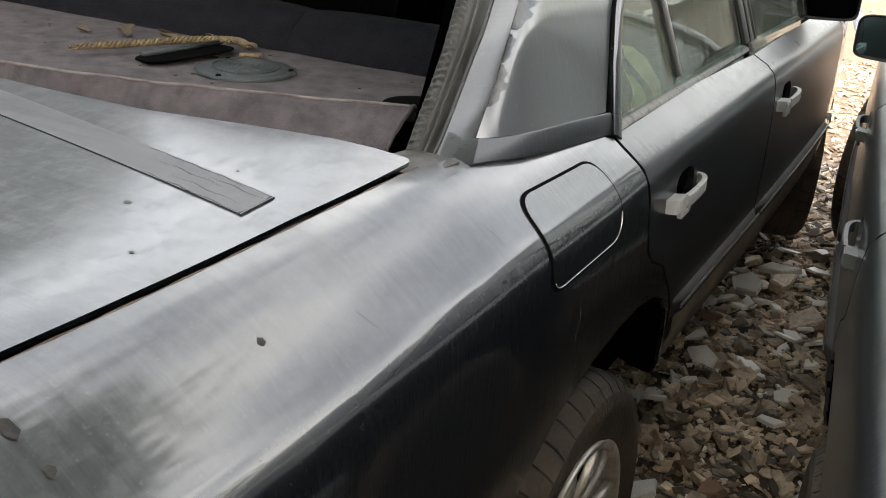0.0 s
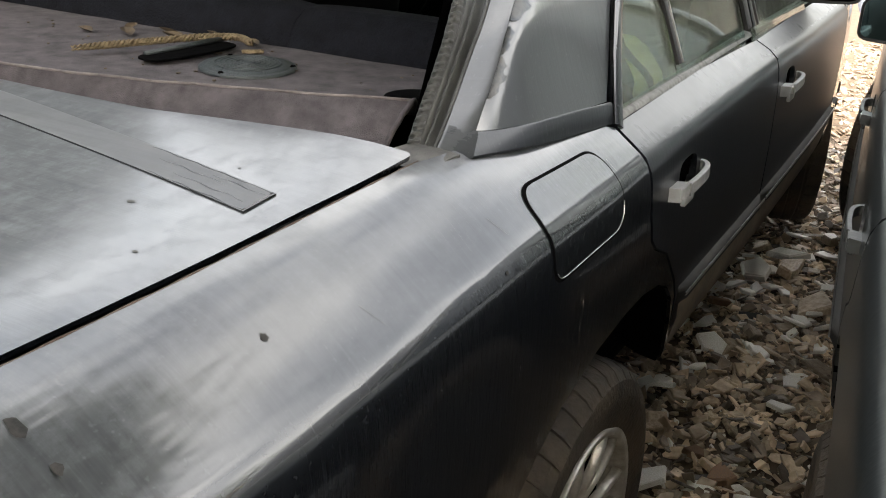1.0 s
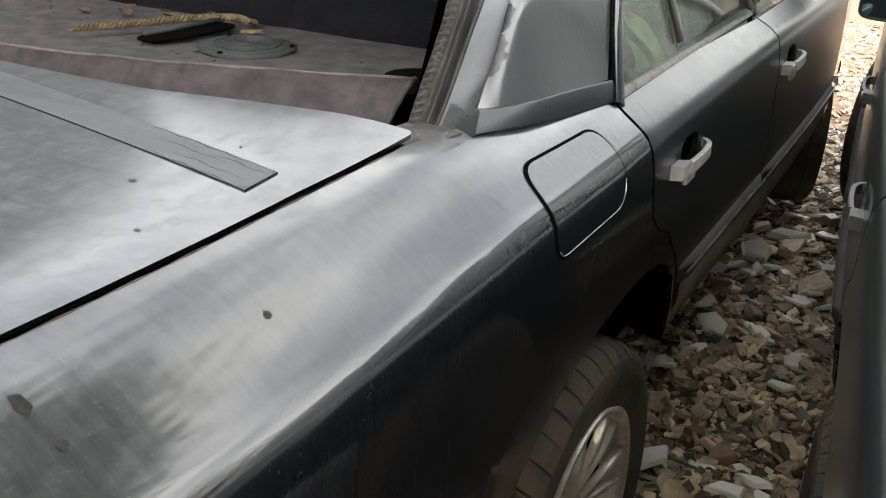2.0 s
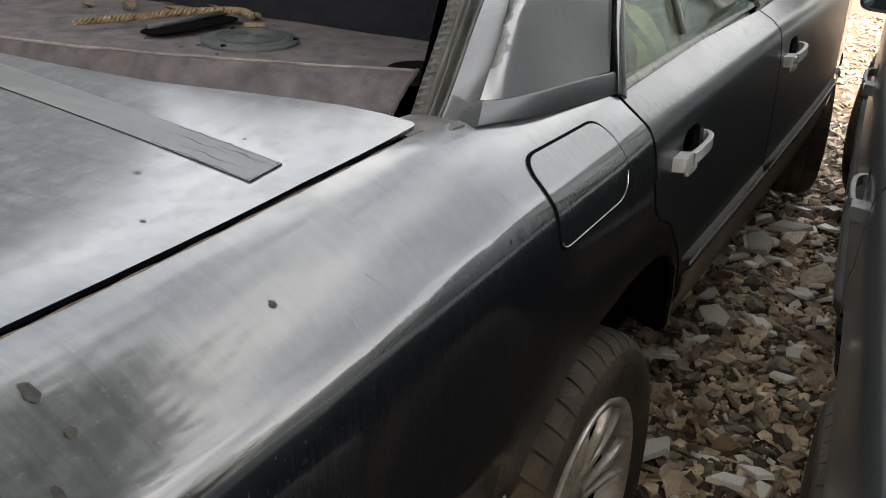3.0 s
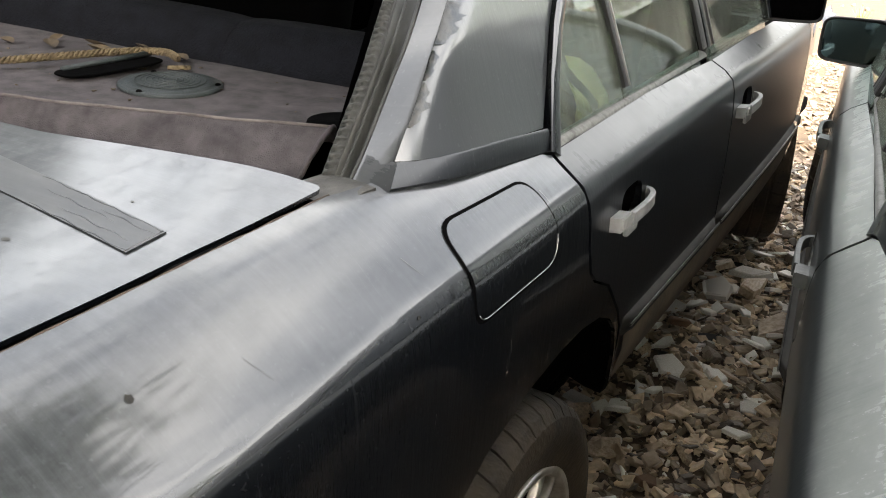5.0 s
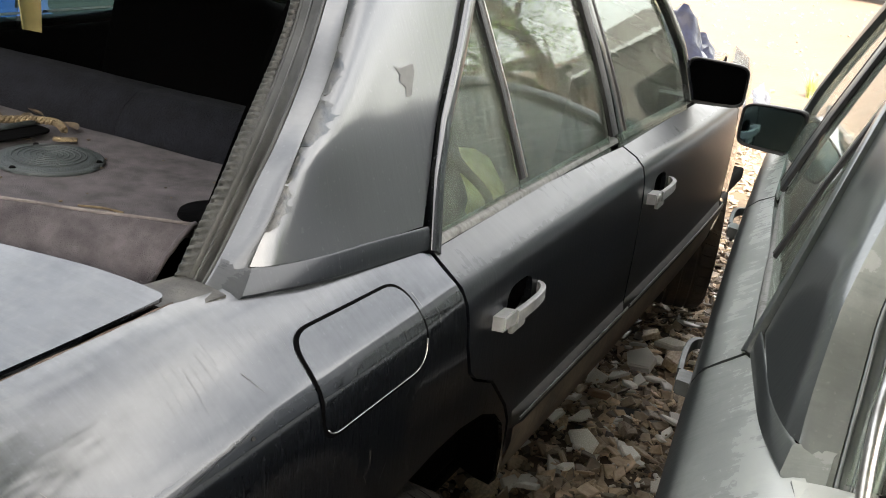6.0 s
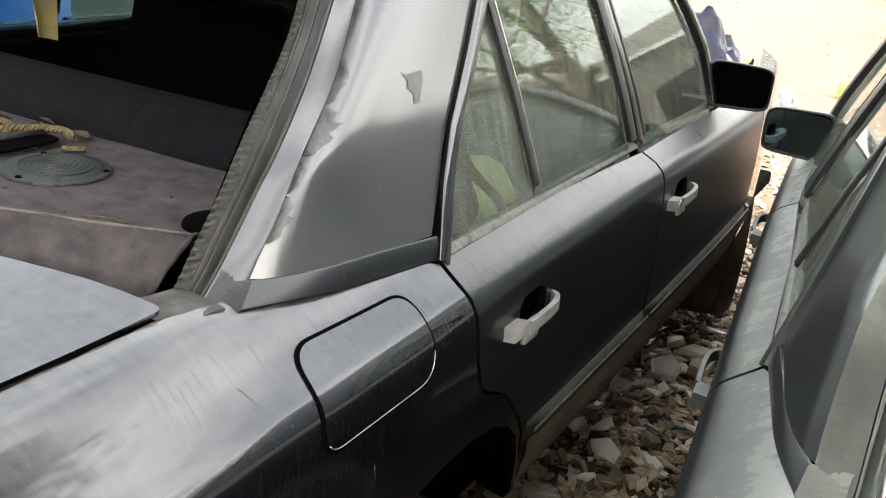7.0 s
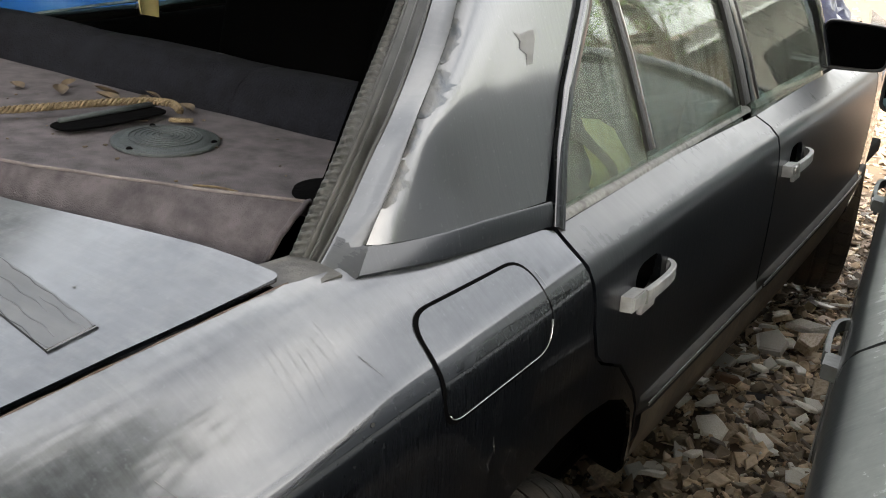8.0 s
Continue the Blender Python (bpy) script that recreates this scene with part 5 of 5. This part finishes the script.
def slot():
    t = thing("blind_slot", "dark slot with a metal rim in the felt parcel shelf", "slot", pose(0.135, 0.01, 0.9285, 0, 0, -6))
    loop = [(0.030 * math.copysign(abs(math.cos(a)) ** 0.6, math.cos(a)), 0.088 * math.copysign(abs(math.sin(a)) ** 0.6, math.sin(a)), 0.003) for a in np.linspace(0, 2 * math.pi, 41)]
    part("rim", tube(loop, 0.0018, 8, False), INNER, t, "dark folded rim")
    # flat black fill laid over the felt stands in for the slot's dark depth
    bm = bm_new()
    ring = [bm.verts.new((p[0], p[1], 0.0045)) for p in loop[:-1]]
    mid = bm.verts.new((0, 0, 0.004))
    for k in range(40):
        bm.faces.new((ring[k], ring[(k + 1) % 40], mid))
    part("opening", bm, INNER, t)
    part("slide_bar", tube([(-0.020, -0.070, 0.006), (-0.016, 0.095, 0.009)], 0.0045, 8), GRILLE, t)
    # black disc on the felt stands in for the shade in the hole
    hole = thing("speaker_hole", "flat black disc for the round hole in the shelf beside the pillar", "hole", pose(0.572, -0.02, 0.9285, 0, 0, 0))
    part("opening", lathe([(-0.002, 0.047), (0.003, 0.045), (0.003, 0.0)], 28, "z"), INNER, hole)


def rope():
    line = smooth_line([(0.005, -0.108, 0.938), (0.045, -0.020, 0.938), (0.098, 0.070, 0.940), (0.150, 0.108, 0.941), (0.195, 0.090, 0.940)], 240)
    t = thing("rope", "frayed straw-coloured twisted rope lying on the shelf", "rope", pose(0, 0, 0))
    for k in range(3):
        pts = []
        for i, p in enumerate(line):
            d = Vector(line[min(i + 1, 239)] - line[max(i - 1, 0)]).normalized()
            u = d.cross(Vector((0, 0, 1))).normalized()
            w = u.cross(d)
            a = i * 0.36 + k * 2.094
            pts.append(Vector(p) + u * math.cos(a) * 0.0034 + w * math.sin(a) * 0.0034)
        part("strand", tube(pts, [0.0031 * min(1, 0.35 + i / 50) for i in range(240)], 7), ROPE, t)
    tagged(finish("wood_chip", box((0.036, 0.013, 0.006), (0.205, 0.082, 0.929), 0.003, turn=Matrix.Rotation(0.7, 4, "Z")), ROPE), "small split of yellowish wood by the rope end", "wood")


def dry_leaf(x, y, z, size, yaw, tilt):
    bm = bm_new()
    rows = []
    for t in np.linspace(0, 1, 7):
        w = size * 0.28 * math.sin(math.pi * (0.06 + 0.92 * t)) ** 0.8
        curl = 0.25 * size * (t - 0.5) ** 2
        rows.append([bm.verts.new((b * w, (t - 0.5) * size, curl + abs(b) * w * 0.6)) for b in (-1, -0.5, 0, 0.5, 1)])
    for a, b in zip(rows, rows[1:]):
        for k in range(4):
            bm.faces.new((a[k], a[k + 1], b[k + 1], b[k]))
    ob = tagged(finish("dry_leaf", bm, DRYLEAF), "curled brown dry leaf on the parcel shelf", "leaf", "dry leaves on the shelf")
    ob.matrix_world = pose(x, y, z, tilt, tilt * 0.5, yaw)


DRYLEAF = mat("dry_leaf", (0.085, 0.06, 0.034), 0.85, colour2=(0.04, 0.028, 0.018), scale=30, random_tint=0.35)
grille()
slot()
rope()
for x, y, size, yaw, tilt in ((0.15, 0.145, 0.07, 75, 5), (0.07, 0.13, 0.06, 30, 15), (0.02, 0.10, 0.09, 100, 10), (-0.02, 0.13, 0.07, 140, 20), (-0.07, 0.08, 0.08, 60, 8), (-0.10, 0.12, 0.06, 10, 12), (0.05, 0.165, 0.05, 110, 18), (-0.14, 0.05, 0.07, 80, 5)):
    dry_leaf(x, y, 0.9255, size * 0.55, yaw, tilt)
rng = random.Random(5)
for k in range(46):
    x, y = rng.uniform(-0.4, 0.5), rng.uniform(-0.15, 0.12)
    s = rng.uniform(0.0007, 0.0022) * (1.6 if k < 6 else 1)
    crumb = box((s * 2, s * rng.uniform(1, 4), s * 0.8), (x, y, 0.9262 if y > -0.1 else 0.929), s * 0.25, 1, turn=Matrix.Rotation(rng.uniform(0, 3), 4, "Z"))
    tagged(finish("crumb", crumb, DRYLEAF), "tiny crumb of dirt on the felt shelf", "debris", "crumbs on the shelf")
tagged(finish("twig", tube(smooth_line([(0.435, -0.115, 0.928), (0.46, -0.10, 0.9278), (0.49, -0.095, 0.9275)], 8), 0.0016, 6), ROPE), "thin dry twig on the felt shelf", "twig")


# ---- loose things in and on the cars ----
def crumpled(name, label, category, at, size, material, seed, turn=0.0, rise=0.1):
    r = random.Random(seed)
    bm = bm_new()
    n = 18
    grid = []
    for i in range(n):
        row = []
        for j in range(n):
            u, v = i / (n - 1) - 0.5, j / (n - 1) - 0.5
            h = rise * max(0.0, 1 - 3.2 * (u * u + v * v)) + 0.35 * rise * noise.noise((u * 5 + seed, v * 5, 0)) + 0.12 * rise * noise.noise((u * 14, v * 14, seed))
            row.append(bm.verts.new((u * size[0], v * size[1], max(0.004, h))))
        grid.append(row)
    for a, b in zip(grid, grid[1:]):
        for k in range(n - 1):
            bm.faces.new((a[k], a[k + 1], b[k + 1], b[k]))
    sharpen(bm, 35)
    ob = tagged(finish(name, bm, material), label, category)
    ob.matrix_world = pose(*at, 0, 0, turn)
    return ob


crumpled("plastic_sheet", "crumpled shiny blue plastic sheet lying on the bonnet", "sheet", (0.59, 2.14, 0.900), (0.27, 0.42), BLUE, 3, 20, 0.155)
crumpled("plastic_film", "crumpled clear plastic film on the bonnet edge", "sheet", (0.68, 2.08, 0.895), (0.13, 0.26), CLEAR, 8, 10, 0.06)
crumpled("plastic_film", "torn whitish plastic film stuck at the front wing", "sheet", (0.855, 2.35, 0.80), (0.10, 0.22), CLEAR, 11, 0, 0.03).rotation_euler = (0, radians(70), 0)
for k, pts in enumerate(([(0.34, 0.985), (0.39, 0.975), (0.43, 0.955), (0.425, 0.93), (0.44, 0.90), (0.40, 0.895), (0.375, 0.93)], [(0.31, 0.90), (0.33, 0.95), (0.375, 0.89), (0.41, 0.865), (0.36, 0.86)], [(0.43, 0.865), (0.44, 0.90), (0.49, 0.885), (0.49, 0.86)])):
    bm = fill(pts, 0.02, lambda y, z: cabin(y, z) - Vector((0.035 + 0.2 * abs(y - 0.40) ** 1.5 + 0.01 * math.sin(z * 60), 0, 0)), 0.0015)
    tagged(finish("paper_scrap", bm, YELLOW), "torn yellow paper behind the small rear window", "paper", "yellow paper scraps")
tagged(finish("hanging_cloth", fill([(0.49, 1.12), (0.565, 1.12), (0.565, 0.956), (0.51, 0.968)], 0.02, lambda y, z: Vector((-0.38 + 0.01 * math.sin(y * 90), y, z)), 0.003), YELLOW), "yellowed strip of cloth hanging inside the dark car", "cloth")


# ---- rubble ----
def shard(r, size, flat):
    """A broken flat stone: an uneven prism with a bevelled top."""
    bm = bm_new()
    n = r.choice((4, 4, 5, 5, 6))
    ang = sorted(r.uniform(0, 0.7) + 2 * math.pi * k / n for k in range(n))
    rad = [size * r.uniform(0.6, 1.25) for _ in ang]
    h = size * flat
    lo = [bm.verts.new((q * math.cos(a) * 1.04, q * math.sin(a) * 1.04, -h)) for a, q in zip(ang, rad)]
    mi = [bm.verts.new((q * math.cos(a), q * math.sin(a), h * r.uniform(0.3, 0.8))) for a, q in zip(ang, rad)]
    hi = [bm.verts.new((q * 0.86 * math.cos(a), q * 0.86 * math.sin(a), h * r.uniform(0.85, 1.15))) for a, q in zip(ang, rad)]
    for a, b in ((lo, mi), (mi, hi)):
        for k in range(n):
            bm.faces.new((a[k], a[(k + 1) % n], b[(k + 1) % n], b[k]))
    bm.faces.new(hi)
    bm.faces.new(lo[::-1])
    return bm


def shard_mesh(r, size, flat, material):
    bm = shard(r, size, flat)
    me = bpy.data.meshes.new("stone")
    bm.to_mesh(me)
    bm.free()
    me.materials.append(material)
    return me


rng = random.Random(21)
STONES = [shard_mesh(rng, 1.0, rng.choice((0.06, 0.08, 0.12, 0.16, 0.24)), STONE) for _ in range(20)]
TILES = [shard_mesh(rng, 1.0, rng.uniform(0.10, 0.16), TILE) for _ in range(6)]
BRICKS = [shard_mesh(rng, 1.0, rng.uniform(0.2, 0.35), BRICK) for _ in range(4)]


def lay(name, meshes, x, y, size, tilt=20, lift=0.40):
    ob = new(name, rng.choice(meshes))
    ob.parent = GROUND
    ob.matrix_basis = pose(x, y, ground_z(x, y) + size * lift, rng.gauss(0, tilt), rng.gauss(0, tilt), rng.uniform(0, 360)) @ Matrix.Diagonal((size * 1.15, size * rng.uniform(0.5, 1.0), size, 1))
    return ob


# pieces that stand out one by one
for x, y, s, m in ((0.69, 1.06, 0.035, TILES), (0.75, 1.90, 0.075, TILES), (0.80, 2.06, 0.075, TILES), (0.69, 2.02, 0.05, TILES), (0.66, 1.68, 0.05, TILES), (0.72, 1.62, 0.035, TILES), (0.80, 1.50, 0.03, TILES),
                   (0.86, 0.80, 0.032, BRICKS), (0.73, 0.86, 0.045, STONES), (0.70, 1.60, 0.04, BRICKS), (0.95, 1.72, 0.075, STONES), (0.84, 1.95, 0.07, STONES), (0.93, 0.74, 0.038, BRICKS),
                   (0.90, 1.30, 0.03, TILES), (1.0, 1.25, 0.03, TILES), (1.02, 1.45, 0.04, TILES), (0.80, 0.62, 0.05, TILES), (0.98, 0.60, 0.05, TILES), (0.90, 0.68, 0.03, TILES), (1.02, 0.66, 0.05, TILES), (0.62, 2.2, 0.05, TILES), (0.9, 2.35, 0.06, STONES)):
    lay("stone" if m is not TILES else "tile_shard", m, x, y, s, 12, 0.5)
for k in range(52):
    lay("tile_shard", TILES, rng.uniform(0.60, 1.02), rng.uniform(1.0, 2.4), rng.uniform(0.014, 0.042), 14, 0.7)
for k in range(218):
    x, y = rng.uniform(0.50, 1.18), rng.uniform(0.35, 2.5)
    u = rng.random()
    m, name = (STONES, "stone") if u < 0.74 else ((TILES, "tile_shard") if u < 0.94 else (BRICKS, "brick_piece"))
    lay(name, m, x, y, rng.uniform(0.012, 0.034) * rng.choice((1, 1, 1, 1, 1.8)) if m is not BRICKS else rng.uniform(0.010, 0.026))


def scatter(name, count, area, sizes, flats, material, label, seed, tilt=0.5, lift=0.4, thin=1.0):
    """Very many small pieces in one mesh."""
    r = random.Random(seed)
    protos = []
    for _ in range(10):
        bm = shard(r, 1.0, r.uniform(*flats))
        protos.append(([v.co.copy() for v in bm.verts], [[v.index for v in f.verts] for f in bm.faces]))
        bm.verts.index_update()
        protos[-1] = ([v.co.copy() for v in bm.verts], [[v.index for v in f.verts] for f in bm.faces])
        bm.free()
    verts, faces = [], []
    for _ in range(count):
        x, y = r.uniform(area[0], area[1]), area[2] + (area[3] - area[2]) * r.random() ** thin
        s = r.uniform(*sizes)
        co, fs = r.choice(protos)
        m = pose(x, y, ground_z(x, y) + s * lift, math.degrees(r.gauss(0, tilt)), math.degrees(r.gauss(0, tilt)), r.uniform(0, 360)) @ Matrix.Diagonal((s, s * r.uniform(0.45, 1), s, 1))
        base = len(verts)
        verts += [(m @ c)[:] for c in co]
        faces += [[base + i for i in f] for f in fs]
    me = bpy.data.meshes.new(name)
    me.from_pydata(verts, [], faces)
    me.materials.append(material)
    return tagged(new(name, me), label, "rubble", kind="stuff")


scatter("rubble", 8000, (0.1, 1.5, -0.2, 3.6), (0.006, 0.028), (0.07, 0.28), STONE_ISLAND, "loose brown stone rubble between the two cars", 3, 0.36)
scatter("grit", 5000, (0.3, 1.4, 0.3, 3.0), (0.003, 0.010), (0.4, 0.8), STONE_ISLAND, "fine brown grit among the rubble", 4)
scatter("rubble_flakes", 1500, (0.42, 1.22, 0.25, 2.7), (0.010, 0.032), (0.05, 0.14), STONE_ISLAND, "thin ochre stone flakes strewn over the rubble", 12, 0.42, 0.6)
scatter("white_rubble", 640, (0.3, 1.3, 0.2, 3.6), (0.006, 0.018), (0.15, 0.3), TILE, "small white tile crumbs in the rubble", 6)
scatter("wood_litter", 9000, (-0.8, 2.2, 2.6, 6.6), (0.008, 0.030), (0.06, 0.16), WOODCHIP, "pale sunlit wood chips and litter on the ground", 9, 0.35, 0.25)


# ---- the sand lot ahead ----
def weed(x, y, h, seed):
    r = random.Random(seed)
    t = thing("weed", "small yellow-green grass tuft on bare sand", "weed", pose(x, y, ground_z(x, y)))
    bm = bm_new()
    for k in range(60):
        a, lean, hh = r.uniform(0, 6.28), r.uniform(0.1, 0.7), h * r.uniform(0.5, 1)
        d, wv = Vector((math.cos(a), math.sin(a), 0)), Vector((-math.sin(a), math.cos(a), 0)) * 0.006
        pts = [d * 0.03 * r.random() + d * lean * hh * t2 * t2 + Vector((0, 0, hh * t2)) for t2 in (0, 0.35, 0.7, 1)]
        vs = [[bm.verts.new(p - wv * (1 - i / 3.2)), bm.verts.new(p + wv * (1 - i / 3.2))] for i, p in enumerate(pts)]
        for p, q in zip(vs, vs[1:]):
            bm.faces.new((p[0], p[1], q[1], q[0]))
    part("blades", bm, GRASS, t)


GRASS = mat("grass", (0.26, 0.30, 0.07), 0.7, colour2=(0.38, 0.36, 0.12), scale=20, random_tint=0.3, island=True)
weed(0.45, 7.9, 0.22, 2)
scatter("sand_pebbles", 900, (-6, 6, 6.4, 18), (0.006, 0.03), (0.3, 0.6), WOODCHIP, "scattered pebbles on pale sand", 12)


def tree(x, y, h, seed):
    r = random.Random(seed)
    t = thing("tree", "leafy green tree at the edge of the lot", "tree", pose(x, y, ground_z(x, y)), "trees round the lot")
    trunk = tube(smooth_line([(0, 0, -0.1), (0.08, 0.05, h * 0.25), (0.0, 0.1, h * 0.5), (0.1, 0.0, h * 0.8)], 12), [0.2 * (1 - 0.07 * i) for i in range(12)], 10)
    tips = []
    for k in range(11):
        z = h * r.uniform(0.3, 0.75)
        a, l = r.uniform(0, 6.28), h * r.uniform(0.2, 0.38)
        tip = Vector((math.cos(a) * l, math.sin(a) * l, z + l * r.uniform(0.3, 0.9)))
        tube(smooth_line([(0, 0, z), tuple(tip * 0.5 + Vector((0, 0, z * 0.5))), tuple(tip)], 6), [0.06, 0.05, 0.04, 0.03, 0.02, 0.01], 6, bm=trunk)
        tips += [tip, tip * 0.7 + Vector((0, 0, z * 0.3))]
    part("trunk", trunk, BARK, t)
    leaves(t, tips, 420, (h * 0.085, h * 0.07), (0.022, 0.045), r)


# third tree made tall, out of view, to darken the sky mirrored in the doors
for k, (x, y, h) in enumerate(((6.4, 5.4, 3.0), (7.6, 9.4, 3.6), (5.0, 9.8, 5.4), (7.4, 2.6, 3.2))):
    tree(x, y, h, 30 + k)


def shed(x, y):
    t = thing("shed", "low plastered shed with a corrugated roof", "shed", pose(x, y, 0.1, 0, 0, -28))
    part("wall", box((7.0, 3.0, 2.3), (0, 0, 1.15), 0.02), WALLMAT, t)
    bm = bm_new()
    xs = np.linspace(-3.9, 3.9, 157)
    rows = [[bm.verts.new((u, v, 2.35 + (v + 1.9) * 0.22 + 0.03 * math.sin(u * 40))) for u in xs] for v in (-1.9, 0, 1.9)]
    for a, b in zip(rows, rows[1:]):
        for k in range(len(xs) - 1):
            bm.faces.new((a[k], a[k + 1], b[k + 1], b[k]))
    part("roof", bm, STRIP, t, "grey corrugated sheet roof")
    part("door", box((0.9, 0.06, 2.0), (-1.2, -1.52, 1.0), 0.01), BARK, t)


shed(8.5, 15.5)
far_car = copy_thing(grey_car, pose(1.9, 19.8, 0.16, 0, 0, 78))
tagged(far_car, "grey saloon parked far off across the sand lot", "car")
PAINT_WHITE = paint("white_paint", (0.75, 0.75, 0.73), (0.55, 0.52, 0.47), 0.0, 0.35, 0.4)
saloon("saloon_car", "white saloon parked in the sun farther along the lot", PAINT_WHITE, pose(4.4, 6.6, 0.0, 0, 0, 150), False)


def shelter(x, y, yaw):
    """An open lean-to: posts, a beam and a corrugated roof with a ragged edge."""
    t = thing("shelter", "open lean-to with a rusty corrugated roof on posts", "shelter", pose(x, y, 0.0, 0, 0, yaw))
    r = random.Random(17)
    xs = np.linspace(-4.5, 4.5, 181)
    for k in range(9):
        bm = bm_new()
        lo, hi = k * 20, k * 20 + 21
        sag, slip = r.uniform(-0.05, 0.05), r.uniform(-0.12, 0.12)
        rows = [[bm.verts.new((u, v + (slip if v < 0 else 0), 2.35 + sag * 0.5 + (v + 1.6) * 0.28 + 0.025 * math.sin(u * 42))) for u in xs[lo:hi]] for v in (-1.6, 0, 1.6)]
        for a, b in zip(rows, rows[1:]):
            for i in range(len(a) - 1):
                bm.faces.new((a[i], a[i + 1], b[i + 1], b[i]))
        part("roof_sheet", bm, RUST, t)
    for u in (-4.2, -1.4, 1.4, 4.2):
        part("post", tube([(u, -1.3, -0.2), (u, -1.3, 2.4)], 0.06, 8), BARK, t)
        part("post", tube([(u, 1.4, -0.2), (u, 1.4, 3.15)], 0.06, 8), BARK, t)
    part("beam", box((8.8, 0.1, 0.14), (0, -1.3, 2.33), 0.01), BARK, t)
    part("back_wall", box((9.0, 0.12, 3.0), (0, 1.6, 1.4), 0.01), WALLMAT, t)


RUST = mat("rusty_sheet", (0.16, 0.155, 0.15), 0.5, 0.5, colour2=(0.20, 0.12, 0.07), scale=3, rough2=0.8, bump=0.2)
shelter(8.6, 8.2, -62)


def drum(x, y):
    t = thing("plastic_drum", "tall blue plastic drum standing past the dark car", "drum", pose(x, y, 0.0))
    part("drum_body", lathe([(-0.02, 0.0), (-0.02, 0.27), (0.03, 0.29), (0.33, 0.285), (0.36, 0.30), (0.39, 0.285), (0.72, 0.285), (0.75, 0.30), (0.78, 0.285), (1.12, 0.29), (1.16, 0.27), (1.165, 0.25)], 40, "z"), DRUM, t)
    part("drum_lid", lathe([(1.165, 0.25), (1.175, 0.265), (1.19, 0.265), (1.19, 0.24), (1.18, 0.22), (1.18, 0.0)], 40, "z"), DRUM, t)


DRUM = mat("drum_blue", (0.006, 0.06, 0.26), 0.4, colour2=(0.012, 0.08, 0.28), scale=6)
drum(-1.72, 1.42)
